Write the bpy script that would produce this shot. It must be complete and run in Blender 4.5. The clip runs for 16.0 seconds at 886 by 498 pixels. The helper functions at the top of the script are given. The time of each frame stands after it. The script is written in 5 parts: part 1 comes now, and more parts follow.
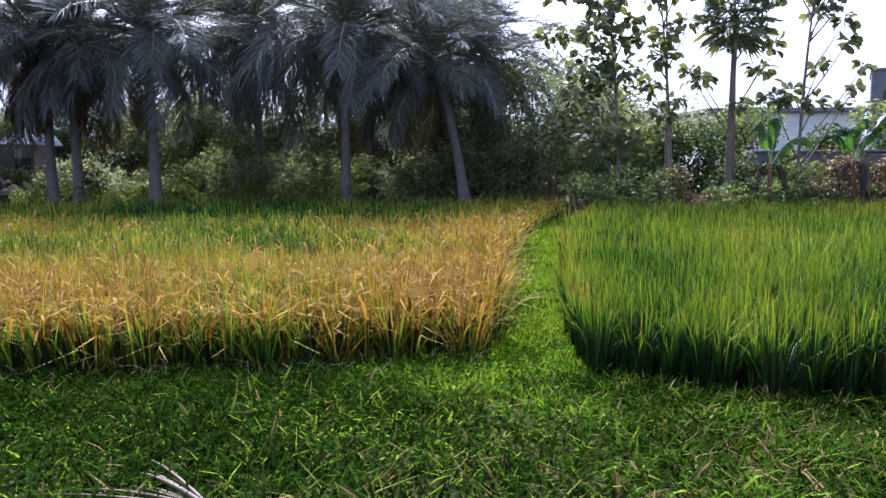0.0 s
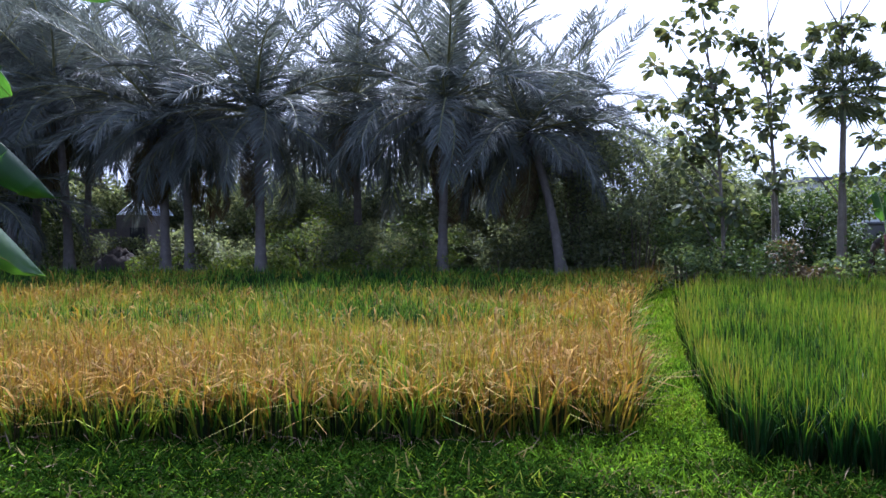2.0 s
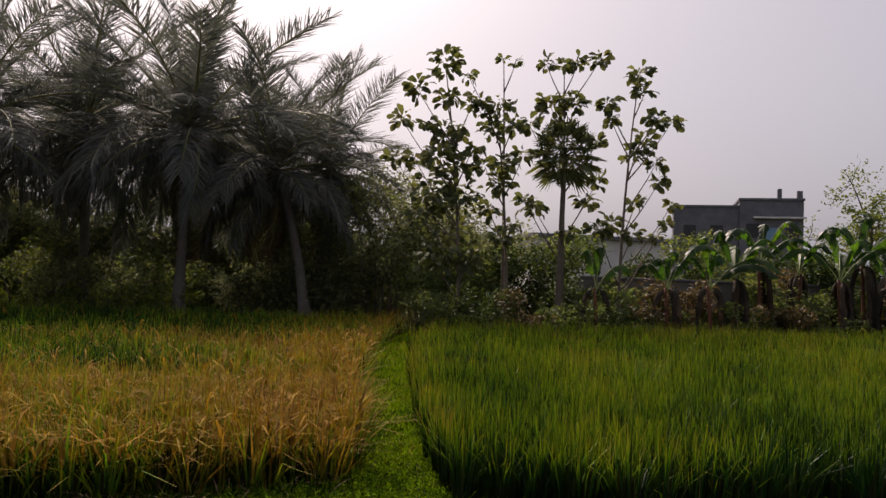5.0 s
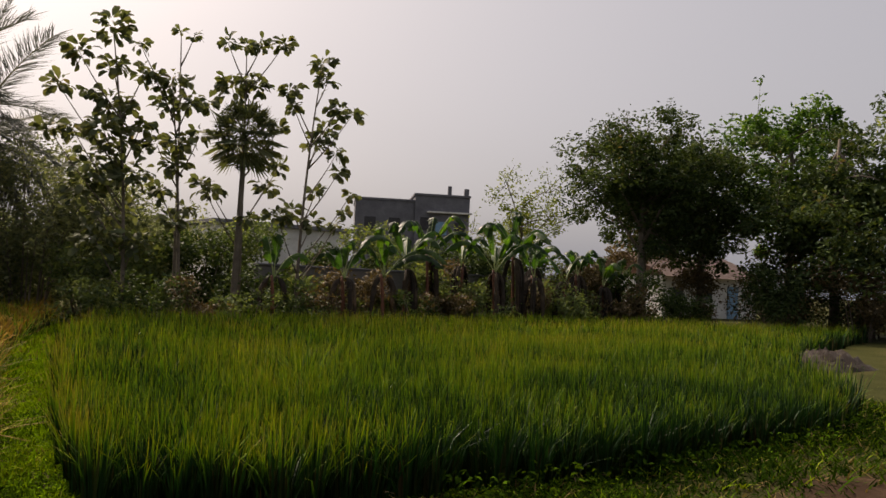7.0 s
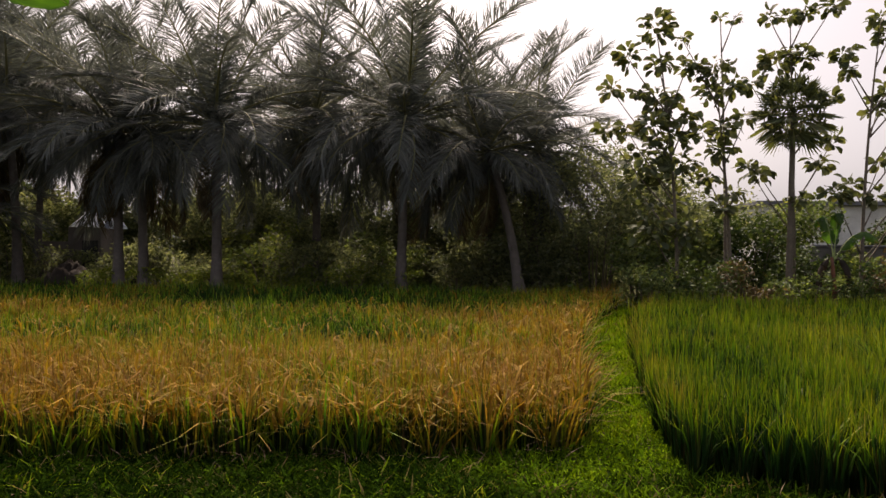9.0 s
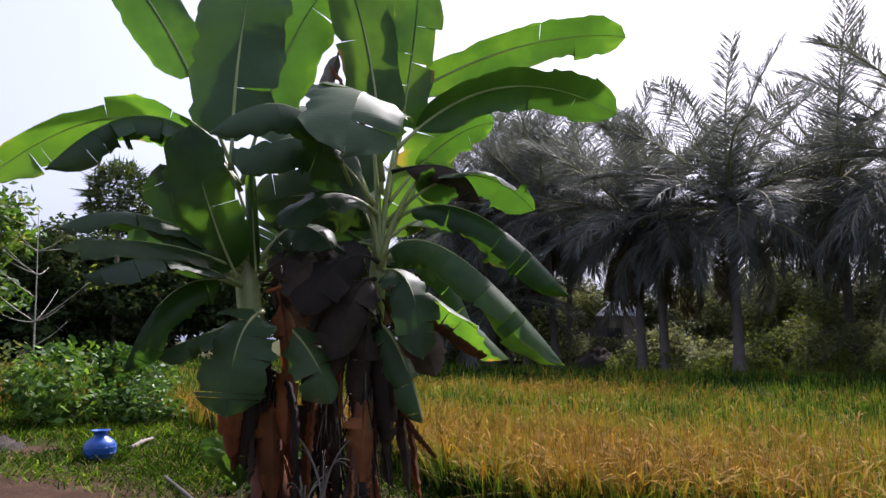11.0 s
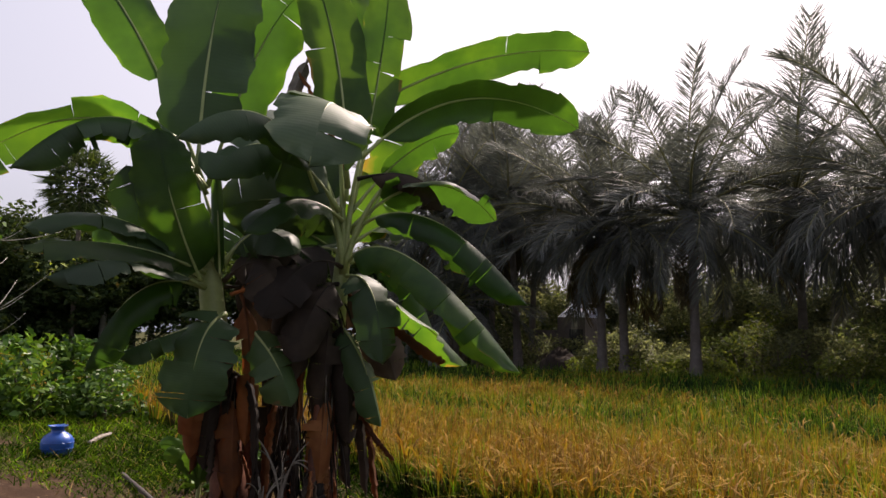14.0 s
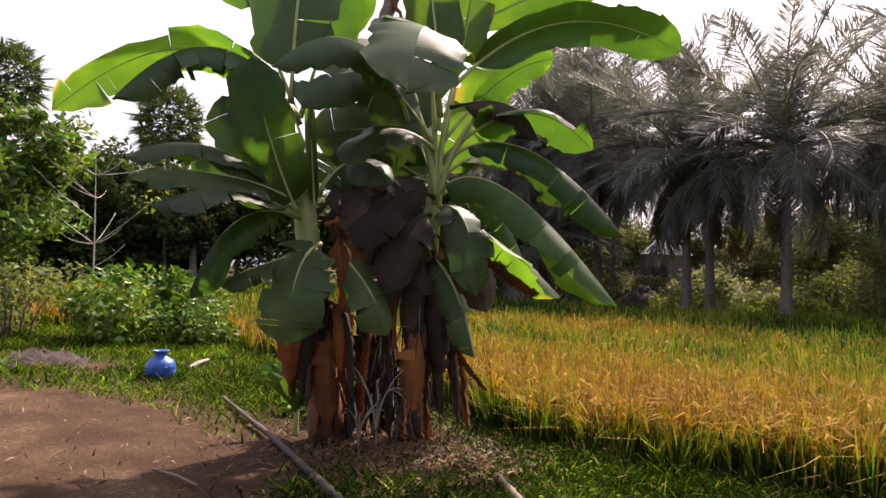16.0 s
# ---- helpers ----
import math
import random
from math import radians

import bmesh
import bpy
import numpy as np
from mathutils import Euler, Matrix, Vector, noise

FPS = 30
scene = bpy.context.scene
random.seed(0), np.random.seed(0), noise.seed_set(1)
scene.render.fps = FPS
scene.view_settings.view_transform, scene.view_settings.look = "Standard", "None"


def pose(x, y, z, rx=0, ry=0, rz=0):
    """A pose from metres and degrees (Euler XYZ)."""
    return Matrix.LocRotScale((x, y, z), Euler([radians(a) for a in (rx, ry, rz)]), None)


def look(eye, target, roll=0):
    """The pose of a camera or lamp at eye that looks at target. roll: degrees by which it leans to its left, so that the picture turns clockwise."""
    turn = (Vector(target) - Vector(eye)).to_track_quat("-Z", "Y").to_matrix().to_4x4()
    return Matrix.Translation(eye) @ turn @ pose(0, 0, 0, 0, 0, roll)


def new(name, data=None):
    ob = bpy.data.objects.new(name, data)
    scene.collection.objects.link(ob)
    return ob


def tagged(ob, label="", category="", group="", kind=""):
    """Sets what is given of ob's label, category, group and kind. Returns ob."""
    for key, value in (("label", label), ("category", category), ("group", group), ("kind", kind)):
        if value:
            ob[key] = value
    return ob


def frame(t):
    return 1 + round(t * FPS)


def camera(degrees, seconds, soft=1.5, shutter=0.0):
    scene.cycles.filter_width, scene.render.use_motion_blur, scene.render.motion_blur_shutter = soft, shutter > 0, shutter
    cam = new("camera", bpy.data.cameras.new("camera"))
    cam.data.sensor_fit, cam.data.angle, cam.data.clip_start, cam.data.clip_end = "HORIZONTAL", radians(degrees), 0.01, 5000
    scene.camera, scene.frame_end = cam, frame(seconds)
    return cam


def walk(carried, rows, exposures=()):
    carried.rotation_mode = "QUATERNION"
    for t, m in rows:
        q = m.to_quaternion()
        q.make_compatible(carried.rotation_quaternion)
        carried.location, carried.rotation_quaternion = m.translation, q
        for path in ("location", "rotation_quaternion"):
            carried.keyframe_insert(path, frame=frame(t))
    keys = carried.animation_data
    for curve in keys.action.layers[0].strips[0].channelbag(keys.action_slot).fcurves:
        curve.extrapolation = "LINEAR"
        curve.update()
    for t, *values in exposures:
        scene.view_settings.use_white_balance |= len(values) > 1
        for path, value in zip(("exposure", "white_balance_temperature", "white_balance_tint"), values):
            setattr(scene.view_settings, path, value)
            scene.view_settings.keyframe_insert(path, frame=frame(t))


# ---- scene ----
cam = camera(59.73, 16.0, soft=1.5)
PATH = [
    # seconds, x, y, z, yaw, pitch, roll
    (0.0, -0.003, -0.001, 1.434, -0.00, -6.24, -0.38),
    (0.5, -0.061, -0.063, 1.438, 0.99, -7.31, -0.67),
    (1.0, -0.228, -0.144, 1.452, 2.30, -5.90, -0.16),
    (1.5, -0.360, -0.127, 1.483, 4.65, -3.88, 0.16),
    (2.0, -0.484, -0.116, 1.515, 5.99, -1.17, -0.26),
    (2.5, -0.515, -0.083, 1.508, 6.05, -0.97, 0.79),
    (3.0, -0.516, -0.089, 1.505, 6.81, -1.80, 0.62),
    (3.5, -0.506, -0.086, 1.529, 6.91, 0.45, 0.79),
    (4.0, -0.489, -0.084, 1.521, 6.11, 0.42, 0.46),
    (4.5, -0.385, -0.024, 1.530, -2.40, 1.69, 1.34),
    (5.0, -0.276, -0.039, 1.531, -12.25, 2.19, 2.09),
    (5.2, -0.229, -0.051, 1.552, -15.68, 1.70, 2.56),
    (7.3, -0.040, 0.070, 1.498, -35.91, 2.54, 2.49),
    (7.5, -0.052, 0.029, 1.490, -33.58, 3.13, 1.82),
    (8.0, -0.101, 0.024, 1.491, -30.86, 1.74, 1.71),
    (8.5, -0.143, 0.032, 1.465, -19.74, 0.91, 0.59),
    (9.0, -0.390, -0.117, 1.492, 3.14, 0.18, 0.52),
    (9.5, -0.568, -0.226, 1.420, 21.88, 0.25, 1.07),
    (10.0, -0.671, -0.247, 1.414, 31.86, 0.91, 0.62),
    (10.2, -0.694, -0.271, 1.415, 35.17, 1.93, 0.83),
    (12.3, -0.546, -0.445, 1.521, 41.00, 9.35, -0.12),
    (12.5, -0.531, -0.454, 1.523, 41.49, 7.64, 0.04),
    (13.0, -0.515, -0.469, 1.539, 41.55, 3.55, -0.14),
    (13.5, -0.521, -0.449, 1.529, 36.53, 4.55, 0.40),
    (14.0, -0.531, -0.461, 1.537, 37.03, 6.28, 0.63),
    (14.5, -0.535, -0.485, 1.542, 38.28, 7.28, 0.69),
    (15.0, -0.557, -0.491, 1.540, 38.36, 6.30, 0.10),
    (15.5, -0.572, -0.526, 1.531, 39.09, 4.07, -0.26),
    (16.0, -0.710, -0.474, 1.492, 42.61, 1.49, 1.25),
]
LIGHT = [
    # seconds, stops, kelvin, tint
    (0.0, 1.72, 5200, 25), (0.6, 1.92, 5000, 23), (1.5, 1.8, 4900, 22), (2.2, 1.35, 4950, 22), (2.5, 1.25, 4950, 23), (3.6, 1.2, 5000, 23), (4.1, 0.95, 5100, 26), (4.5, 0.55, 6100, 28), (4.8, 0.1, 6900, 25), (5.2, 0.05, 7200, 24), (7.3, 0.2, 7600, 18), (8.3, 0.35, 7500, 17), (9.0, 0.5, 7400, 22), (9.5, 1.2, 6200, 25), (9.8, 1.5, 5600, 26), (10.2, 1.5, 5450, 26),
    (12.3, -0.15, 6900, 25), (12.6, 0.15, 6900, 26), (13.0, 0.87, 7700, 28), (13.6, 1.2, 7000, 25), (14.0, 0.65, 6900, 24), (14.5, 0.5, 7600, 27), (15.5, 0.45, 7800, 29), (16.0, 1.4, 7200, 28),
]
walk(cam, [(t, pose(x, y, z, 90 + p, 0, yaw) @ pose(0, 0, 0, 0, 0, r)) for t, x, y, z, yaw, p, r in PATH], LIGHT)

# ---- world and sun ----
SUN_YAW, SUN_UP = 8.0, 47.0
world = bpy.data.worlds.new("hazy_sky")
scene.world = world
world.use_nodes = True
wn, wl = world.node_tree.nodes, world.node_tree.links
wn.clear()
sky = wn.new("ShaderNodeTexSky")
sky.sky_type = "NISHITA"
sky.sun_disc = False
sky.sun_elevation, sky.sun_rotation = radians(SUN_UP), radians(-SUN_YAW)
sky.air_density, sky.dust_density, sky.ozone_density = 1.0, 7.0, 1.0
grey = wn.new("ShaderNodeHueSaturation")
grey.inputs["Saturation"].default_value = 0.5
wl.new(sky.outputs[0], grey.inputs["Color"])
haze = wn.new("ShaderNodeMix")
haze.data_type = "RGBA"
haze.inputs[0].default_value = 0.5
haze.inputs[7].default_value = (3.6, 4.15, 5.05, 1)
wl.new(grey.outputs[0], haze.inputs[6])
bg = wn.new("ShaderNodeBackground")
bg.inputs["Strength"].default_value = 0.12
wl.new(haze.outputs[2], bg.inputs[0])
wout = wn.new("ShaderNodeOutputWorld")
wl.new(bg.outputs[0], wout.inputs[0])
sun = new("sun", bpy.data.lights.new("sun", "SUN"))
sun.data.energy, sun.data.angle, sun.data.color = 4.3, radians(2.5), (1.0, 0.93, 0.82)
sd = Vector((-math.sin(radians(SUN_YAW)) * math.cos(radians(SUN_UP)), math.cos(radians(SUN_YAW)) * math.cos(radians(SUN_UP)), math.sin(radians(SUN_UP))))
sun.matrix_world = look(sd * 60, (0, 0, 0))


# ---- materials ----
def nodes_of(name):
    m = bpy.data.materials.new(name)
    m.use_nodes = True
    t = m.node_tree
    return m, t.nodes, t.links, t.nodes["Principled BSDF"], t.nodes["Material Output"]


def ramp(n, l, fac, stops):
    r = n.new("ShaderNodeValToRGB")
    e = r.color_ramp.elements
    while len(e) < len(stops):
        e.new(0.5)
    for k, (p, c) in enumerate(stops):
        e[k].position, e[k].color = p, (*c, 1)
    l.new(fac, r.inputs[0])
    return r.outputs[0]


def math_node(n, l, op, a, b):
    m = n.new("ShaderNodeMath")
    m.operation = op
    for k, v in enumerate((a, b)):
        if isinstance(v, (int, float)):
            m.inputs[k].default_value = v
        else:
            l.new(v, m.inputs[k])
    return m.outputs[0]


def noise_of(n, l, scale, detail=4.0, rough=0.6, kind="Object"):
    tc = n.new("ShaderNodeTexCoord")
    z = n.new("ShaderNodeTexNoise")
    z.inputs["Scale"].default_value, z.inputs["Detail"].default_value, z.inputs["Roughness"].default_value = scale, detail, rough
    l.new(tc.outputs[kind], z.inputs["Vector"])
    return z.outputs["Fac"]


def bump(n, l, b, height, strength, distance=0.02):
    k = n.new("ShaderNodeBump")
    k.inputs["Strength"].default_value, k.inputs["Distance"].default_value = strength, distance
    l.new(height, k.inputs["Height"])
    l.new(k.outputs[0], b.inputs["Normal"])


def leafy(name, stops, glow=0.35, rough=0.5, attr="", scale=0.6, spread=0.5, islands=True, through_tint=(1.3, 1.25, 0.5), grain=0.0, vary=0.3, gloss=0.3):
    """Foliage: colour from a ramp driven by patches, by each leaf's own chance and by an attribute; part of the light passes through."""
    m, n, l, b, out = nodes_of(name)
    f = noise_of(n, l, scale, 3.0)
    f = math_node(n, l, "MULTIPLY", math_node(n, l, "SUBTRACT", f, 0.5), 1.2)
    if islands:
        g = n.new("ShaderNodeNewGeometry")
        f = math_node(n, l, "ADD", f, math_node(n, l, "MULTIPLY", math_node(n, l, "SUBTRACT", g.outputs["Random Per Island"], 0.5), spread))
    else:
        o = n.new("ShaderNodeObjectInfo")
        f = math_node(n, l, "ADD", f, math_node(n, l, "MULTIPLY", math_node(n, l, "SUBTRACT", o.outputs["Random"], 0.5), spread))
    if attr:
        a = n.new("ShaderNodeAttribute")
        a.attribute_name = attr
        f = math_node(n, l, "ADD", f, a.outputs["Fac"])
    else:
        f = math_node(n, l, "ADD", f, 0.5)
    c = ramp(n, l, f, stops)
    if vary:
        v = math_node(n, l, "FRACT", math_node(n, l, "MULTIPLY", (g if islands else o).outputs["Random Per Island" if islands else "Random"], 7.31), 0.0)
        v = math_node(n, l, "ADD", math_node(n, l, "MULTIPLY", v, 2 * vary), 1 - vary)
        hs = n.new("ShaderNodeHueSaturation")
        l.new(v, hs.inputs["Value"])
        l.new(c, hs.inputs["Color"])
        c = hs.outputs[0]
    l.new(c, b.inputs["Base Color"])
    b.inputs["Roughness"].default_value = rough
    b.inputs["Specular IOR Level"].default_value = gloss
    if grain:
        bump(n, l, b, noise_of(n, l, grain, 3.0), 0.25, 0.004)
    tr = n.new("ShaderNodeBsdfTranslucent")
    tint = n.new("ShaderNodeMix")
    tint.data_type, tint.blend_type = "RGBA", "MULTIPLY"
    tint.inputs[0].default_value = 1.0
    tint.inputs[7].default_value = (*through_tint, 1)
    tint.clamp_result = False
    l.new(c, tint.inputs[6])
    l.new(tint.outputs[2], tr.inputs[0])
    mx = n.new("ShaderNodeMixShader")
    mx.inputs[0].default_value = glow
    l.new(b.outputs[0], mx.inputs[1])
    l.new(tr.outputs[0], mx.inputs[2])
    l.new(mx.outputs[0], out.inputs[0])
    return m


def solid(name, stops, scale=6.0, rough=0.85, bumpy=0.4, depth=0.02, metal=0.0, fine=None):
    """Matt matter in a few shades of its colour, patchy at one scale and grained at another."""
    m, n, l, b, out = nodes_of(name)
    f = noise_of(n, l, scale, 6.0, 0.65)
    f2 = noise_of(n, l, fine or scale * 9, 3.0)
    g = math_node(n, l, "ADD", math_node(n, l, "MULTIPLY", f, 0.75), math_node(n, l, "MULTIPLY", f2, 0.25))
    l.new(ramp(n, l, g, stops), b.inputs["Base Color"])
    b.inputs["Roughness"].default_value, b.inputs["Metallic"].default_value = rough, metal
    bump(n, l, b, g, bumpy, depth)
    return m


def rib_leaf(m):
    """Fine parallel veins across a banana blade."""
    n, l = m.node_tree.nodes, m.node_tree.links
    a = n.new("ShaderNodeAttribute")
    a.attribute_name = "along"
    w = math_node(n, l, "SINE", math_node(n, l, "MULTIPLY", a.outputs["Fac"], 12.0), 0.0)
    for k in n:
        if k.type == "BUMP":
            old = k.inputs["Height"].links[0].from_socket
            l.new(math_node(n, l, "ADD", old, math_node(n, l, "MULTIPLY", w, 0.35)), k.inputs["Height"])
            k.inputs["Strength"].default_value = 0.12


# darkest stops of both rice ramps: shade at the blade feet, put into the colour
RICE = leafy("rice_blades", [(0.0, (0.012, 0.034, 0.007)), (0.2, (0.080, 0.18, 0.012)), (0.4, (0.175, 0.21, 0.018)), (0.62, (0.25, 0.18, 0.027)), (0.8, (0.25, 0.14, 0.028)), (1.0, (0.17, 0.09, 0.032))], 0.26, 0.6, "blade_tone", 0.7, 0.5, vary=0.62, gloss=0.08)
GREEN_RICE = leafy("green_rice_blades", [(0.0, (0.008, 0.030, 0.008)), (0.2, (0.075, 0.160, 0.008)), (0.4, (0.18, 0.235, 0.012)), (0.66, (0.25, 0.21, 0.032)), (1.0, (0.20, 0.12, 0.05))], 0.2, 0.5, "blade_tone", 0.7, 0.30, vary=0.55, gloss=0.13)
# near black, for the shade low inside the rice
STALK_SHADE = leafy("rice_stalks", [(0.0, (0.014, 0.022, 0.008)), (0.6, (0.03, 0.042, 0.012)), (1.0, (0.08, 0.055, 0.025))], 0.05, 0.8, "", 1.0, 0.8, vary=0.4, gloss=0.05)
GRAIN = leafy("rice_panicles", [(0.0, (0.20, 0.15, 0.022)), (0.5, (0.27, 0.155, 0.026)), (1.0, (0.17, 0.085, 0.024))], 0.26, 0.75, "", 0.8, 0.8, vary=0.5, gloss=0.05)
TURF = leafy("turf_blades", [(0.0, (0.010, 0.025, 0.003)), (0.3, (0.032, 0.066, 0.006)), (0.5, (0.095, 0.18, 0.008)), (0.75, (0.17, 0.25, 0.010)), (0.9, (0.13, 0.115, 0.03)), (1.0, (0.17, 0.125, 0.055))], 0.24, 0.85, "blade_tone", 1.3, 0.42, vary=0.7, gloss=0.0)
# leaflets paled to grey-blue: the haze before the palms, put into the colour
PALM_HAZED = leafy("palm_leaflets_hazed", [(0.0, (0.094, 0.106, 0.102)), (0.5, (0.13, 0.139, 0.132)), (0.85, (0.155, 0.158, 0.132)), (1.0, (0.21, 0.17, 0.11))], 0.36, 0.55, "", 0.5, 0.6, through_tint=(1.0, 1.04, 0.85), gloss=0.10)
RACHIS = solid("palm_rachis", [(0.3, (0.12, 0.14, 0.04)), (0.7, (0.22, 0.20, 0.08))], 4.0, 0.55, 0.2)
PALM_BARK = solid("palm_bark", [(0.25, (0.07, 0.057, 0.05)), (0.55, (0.13, 0.11, 0.097)), (0.8, (0.21, 0.18, 0.16))], 5.0, 0.9, 0.8, 0.03)
BARK = solid("tree_bark", [(0.25, (0.07, 0.055, 0.045)), (0.6, (0.16, 0.13, 0.10)), (0.85, (0.26, 0.23, 0.19))], 7.0, 0.9, 0.8, 0.03)
PALE_BARK = solid("pale_bark", [(0.25, (0.22, 0.20, 0.17)), (0.7, (0.42, 0.40, 0.35))], 7.0, 0.85, 0.4, 0.02)
TEAK = leafy("teak_leaves", [(0.0, (0.055, 0.07, 0.045)), (0.5, (0.10, 0.12, 0.065)), (0.85, (0.15, 0.16, 0.08)), (1.0, (0.24, 0.19, 0.10))], 0.36, 0.6, "", 0.7, 0.7, gloss=0.12)
BUSH = leafy("bush_leaves", [(0.0, (0.06, 0.09, 0.05)), (0.4, (0.10, 0.14, 0.065)), (0.75, (0.15, 0.19, 0.075)), (1.0, (0.25, 0.25, 0.10))], 0.48, 0.6, "", 0.5, 0.7, gloss=0.12)
# lifted pale and grey: the bright veil over the understorey, put into the colour
UNDER = leafy("understorey_leaves", [(0.0, (0.11, 0.13, 0.085)), (0.5, (0.17, 0.195, 0.115)), (1.0, (0.29, 0.30, 0.15))], 0.55, 0.6, "", 0.5, 0.8, through_tint=(1.2, 1.2, 0.7), gloss=0.2)
HEDGE = leafy("hedge_leaves", [(0.0, (0.07, 0.11, 0.03)), (0.5, (0.13, 0.175, 0.04)), (1.0, (0.25, 0.27, 0.07))], 0.45, 0.6, "", 0.6, 0.7, gloss=0.12)
DARK = leafy("dark_leaves", [(0.0, (0.025, 0.045, 0.022)), (0.5, (0.05, 0.08, 0.03)), (0.85, (0.09, 0.125, 0.04)), (1.0, (0.15, 0.12, 0.06))], 0.3, 0.6, "", 0.45, 0.7, gloss=0.1)
FRESH = leafy("fresh_leaves", [(0.0, (0.025, 0.07, 0.013)), (0.5, (0.055, 0.13, 0.02)), (1.0, (0.16, 0.27, 0.045))], 0.34, 0.45, "", 0.9, 0.7)
DRY_FINE = leafy("dry_twig_leaves", [(0.0, (0.06, 0.05, 0.03)), (0.5, (0.11, 0.08, 0.045)), (1.0, (0.20, 0.14, 0.07))], 0.25, 0.7, "", 0.8, 0.6)
BANANA = leafy("banana_leaf", [(0.0, (0.012, 0.028, 0.012)), (0.45, (0.022, 0.050, 0.016)), (0.85, (0.050, 0.088, 0.020)), (0.95, (0.14, 0.11, 0.045)), (1.0, (0.17, 0.10, 0.045))], 0.40, 0.40, "margin", 2.2, 0.5, False, (3.4, 4.0, 0.8), 30.0, gloss=0.28)
rib_leaf(BANANA)
BANANA_DRY = leafy("banana_leaf_dry", [(0.0, (0.05, 0.025, 0.014)), (0.5, (0.19, 0.068, 0.022)), (1.0, (0.38, 0.18, 0.07))], 0.30, 0.75, "", 3.0, 0.5, False, (1.5, 0.9, 0.5), 25.0)
# dead leaf brown taken near black, with the clump's inner shade in it
BANANA_DEAD_SHADED = leafy("banana_leaf_dead_shaded", [(0.0, (0.012, 0.009, 0.007)), (0.5, (0.028, 0.020, 0.015)), (1.0, (0.085, 0.062, 0.042))], 0.12, 0.8, "", 3.0, 0.5, False, (1.2, 1.0, 0.7), 25.0)
# shaded twin of the banana leaf: its unlit look is put into the colour
BANANA_SHADED = leafy("banana_leaf_shaded", [(0.0, (0.018, 0.042, 0.016)), (0.5, (0.031, 0.064, 0.023)), (0.85, (0.052, 0.085, 0.032)), (1.0, (0.11, 0.08, 0.04))], 0.14, 0.54, "margin", 2.2, 0.5, False, (2.2, 2.6, 0.5), 30.0, gloss=0.32)
rib_leaf(BANANA_SHADED)
MIDRIB = solid("banana_midrib", [(0.3, (0.19, 0.25, 0.08)), (0.7, (0.33, 0.38, 0.15))], 5.0, 0.45, 0.15)
FIBRE = solid("bleached_fibre", [(0.3, (0.08, 0.068, 0.054)), (0.7, (0.23, 0.205, 0.165))], 9.0, 0.8, 0.2)
STEM = solid("banana_stem", [(0.25, (0.018, 0.009, 0.006)), (0.42, (0.07, 0.022, 0.012)), (0.58, (0.16, 0.052, 0.024)), (0.8, (0.17, 0.12, 0.05))], 3.2, 0.6, 0.5, 0.02)
WOOD = solid("weathered_wood", [(0.25, (0.09, 0.075, 0.06)), (0.6, (0.24, 0.21, 0.17)), (0.85, (0.40, 0.36, 0.30))], 9.0, 0.85, 0.6, 0.01)
OLD_WOOD = solid("old_grey_pole", [(0.25, (0.022, 0.017, 0.014)), (0.6, (0.055, 0.043, 0.034)), (0.85, (0.13, 0.105, 0.085))], 9.0, 0.85, 0.6, 0.01)
DRY_STALK = solid("dry_palm_stalk", [(0.25, (0.04, 0.027, 0.018)), (0.7, (0.14, 0.098, 0.062))], 12.0, 0.7, 0.4, 0.006)
BLUE = solid("blue_plastic", [(0.3, (0.008, 0.06, 0.30)), (0.7, (0.018, 0.105, 0.42))], 5.0, 0.35, 0.06, 0.005)
CONCRETE = solid("raw_concrete", [(0.25, (0.07, 0.07, 0.085)), (0.55, (0.13, 0.13, 0.145)), (0.85, (0.23, 0.225, 0.235))], 0.8, 0.9, 0.4, 0.03)
PLASTER = solid("stained_plaster", [(0.2, (0.38, 0.36, 0.33)), (0.6, (0.62, 0.61, 0.58)), (0.9, (0.75, 0.74, 0.72))], 1.2, 0.85, 0.2, 0.01)
GREY_WALL = solid("grey_block_wall", [(0.25, (0.09, 0.085, 0.085)), (0.6, (0.17, 0.16, 0.16)), (0.85, (0.26, 0.25, 0.25))], 1.5, 0.9, 0.4, 0.02)
SHEET = solid("pale_roof_sheet", [(0.25, (0.50, 0.56, 0.66)), (0.7, (0.66, 0.72, 0.80))], 1.5, 0.35, 0.1, 0.01)
TILE = solid("clay_roof", [(0.25, (0.13, 0.09, 0.075)), (0.7, (0.26, 0.19, 0.165))], 3.0, 0.85, 0.5, 0.03)
MUD = solid("mud_wall", [(0.25, (0.10, 0.085, 0.08)), (0.7, (0.18, 0.155, 0.145))], 2.0, 0.95, 0.4, 0.02)
# flat dark panels stand for the shade inside doors and windows
SHADE = solid("opening_shade", [(0.3, (0.02, 0.02, 0.022)), (0.7, (0.05, 0.05, 0.055))], 3.0, 0.8, 0.1)
BLUE_PAINT = solid("blue_door_paint", [(0.3, (0.10, 0.22, 0.34)), (0.7, (0.18, 0.32, 0.44))], 3.0, 0.6, 0.1)
CLODS = solid("dug_clods", [(0.25, (0.012, 0.009, 0.007)), (0.55, (0.035, 0.024, 0.017)), (0.85, (0.075, 0.055, 0.04))], 7.0, 0.95, 1.0, 0.06)
EARTH = solid("loose_earth", [(0.25, (0.028, 0.02, 0.015)), (0.55, (0.06, 0.042, 0.03)), (0.85, (0.11, 0.085, 0.06))], 4.0, 0.95, 0.9, 0.05)
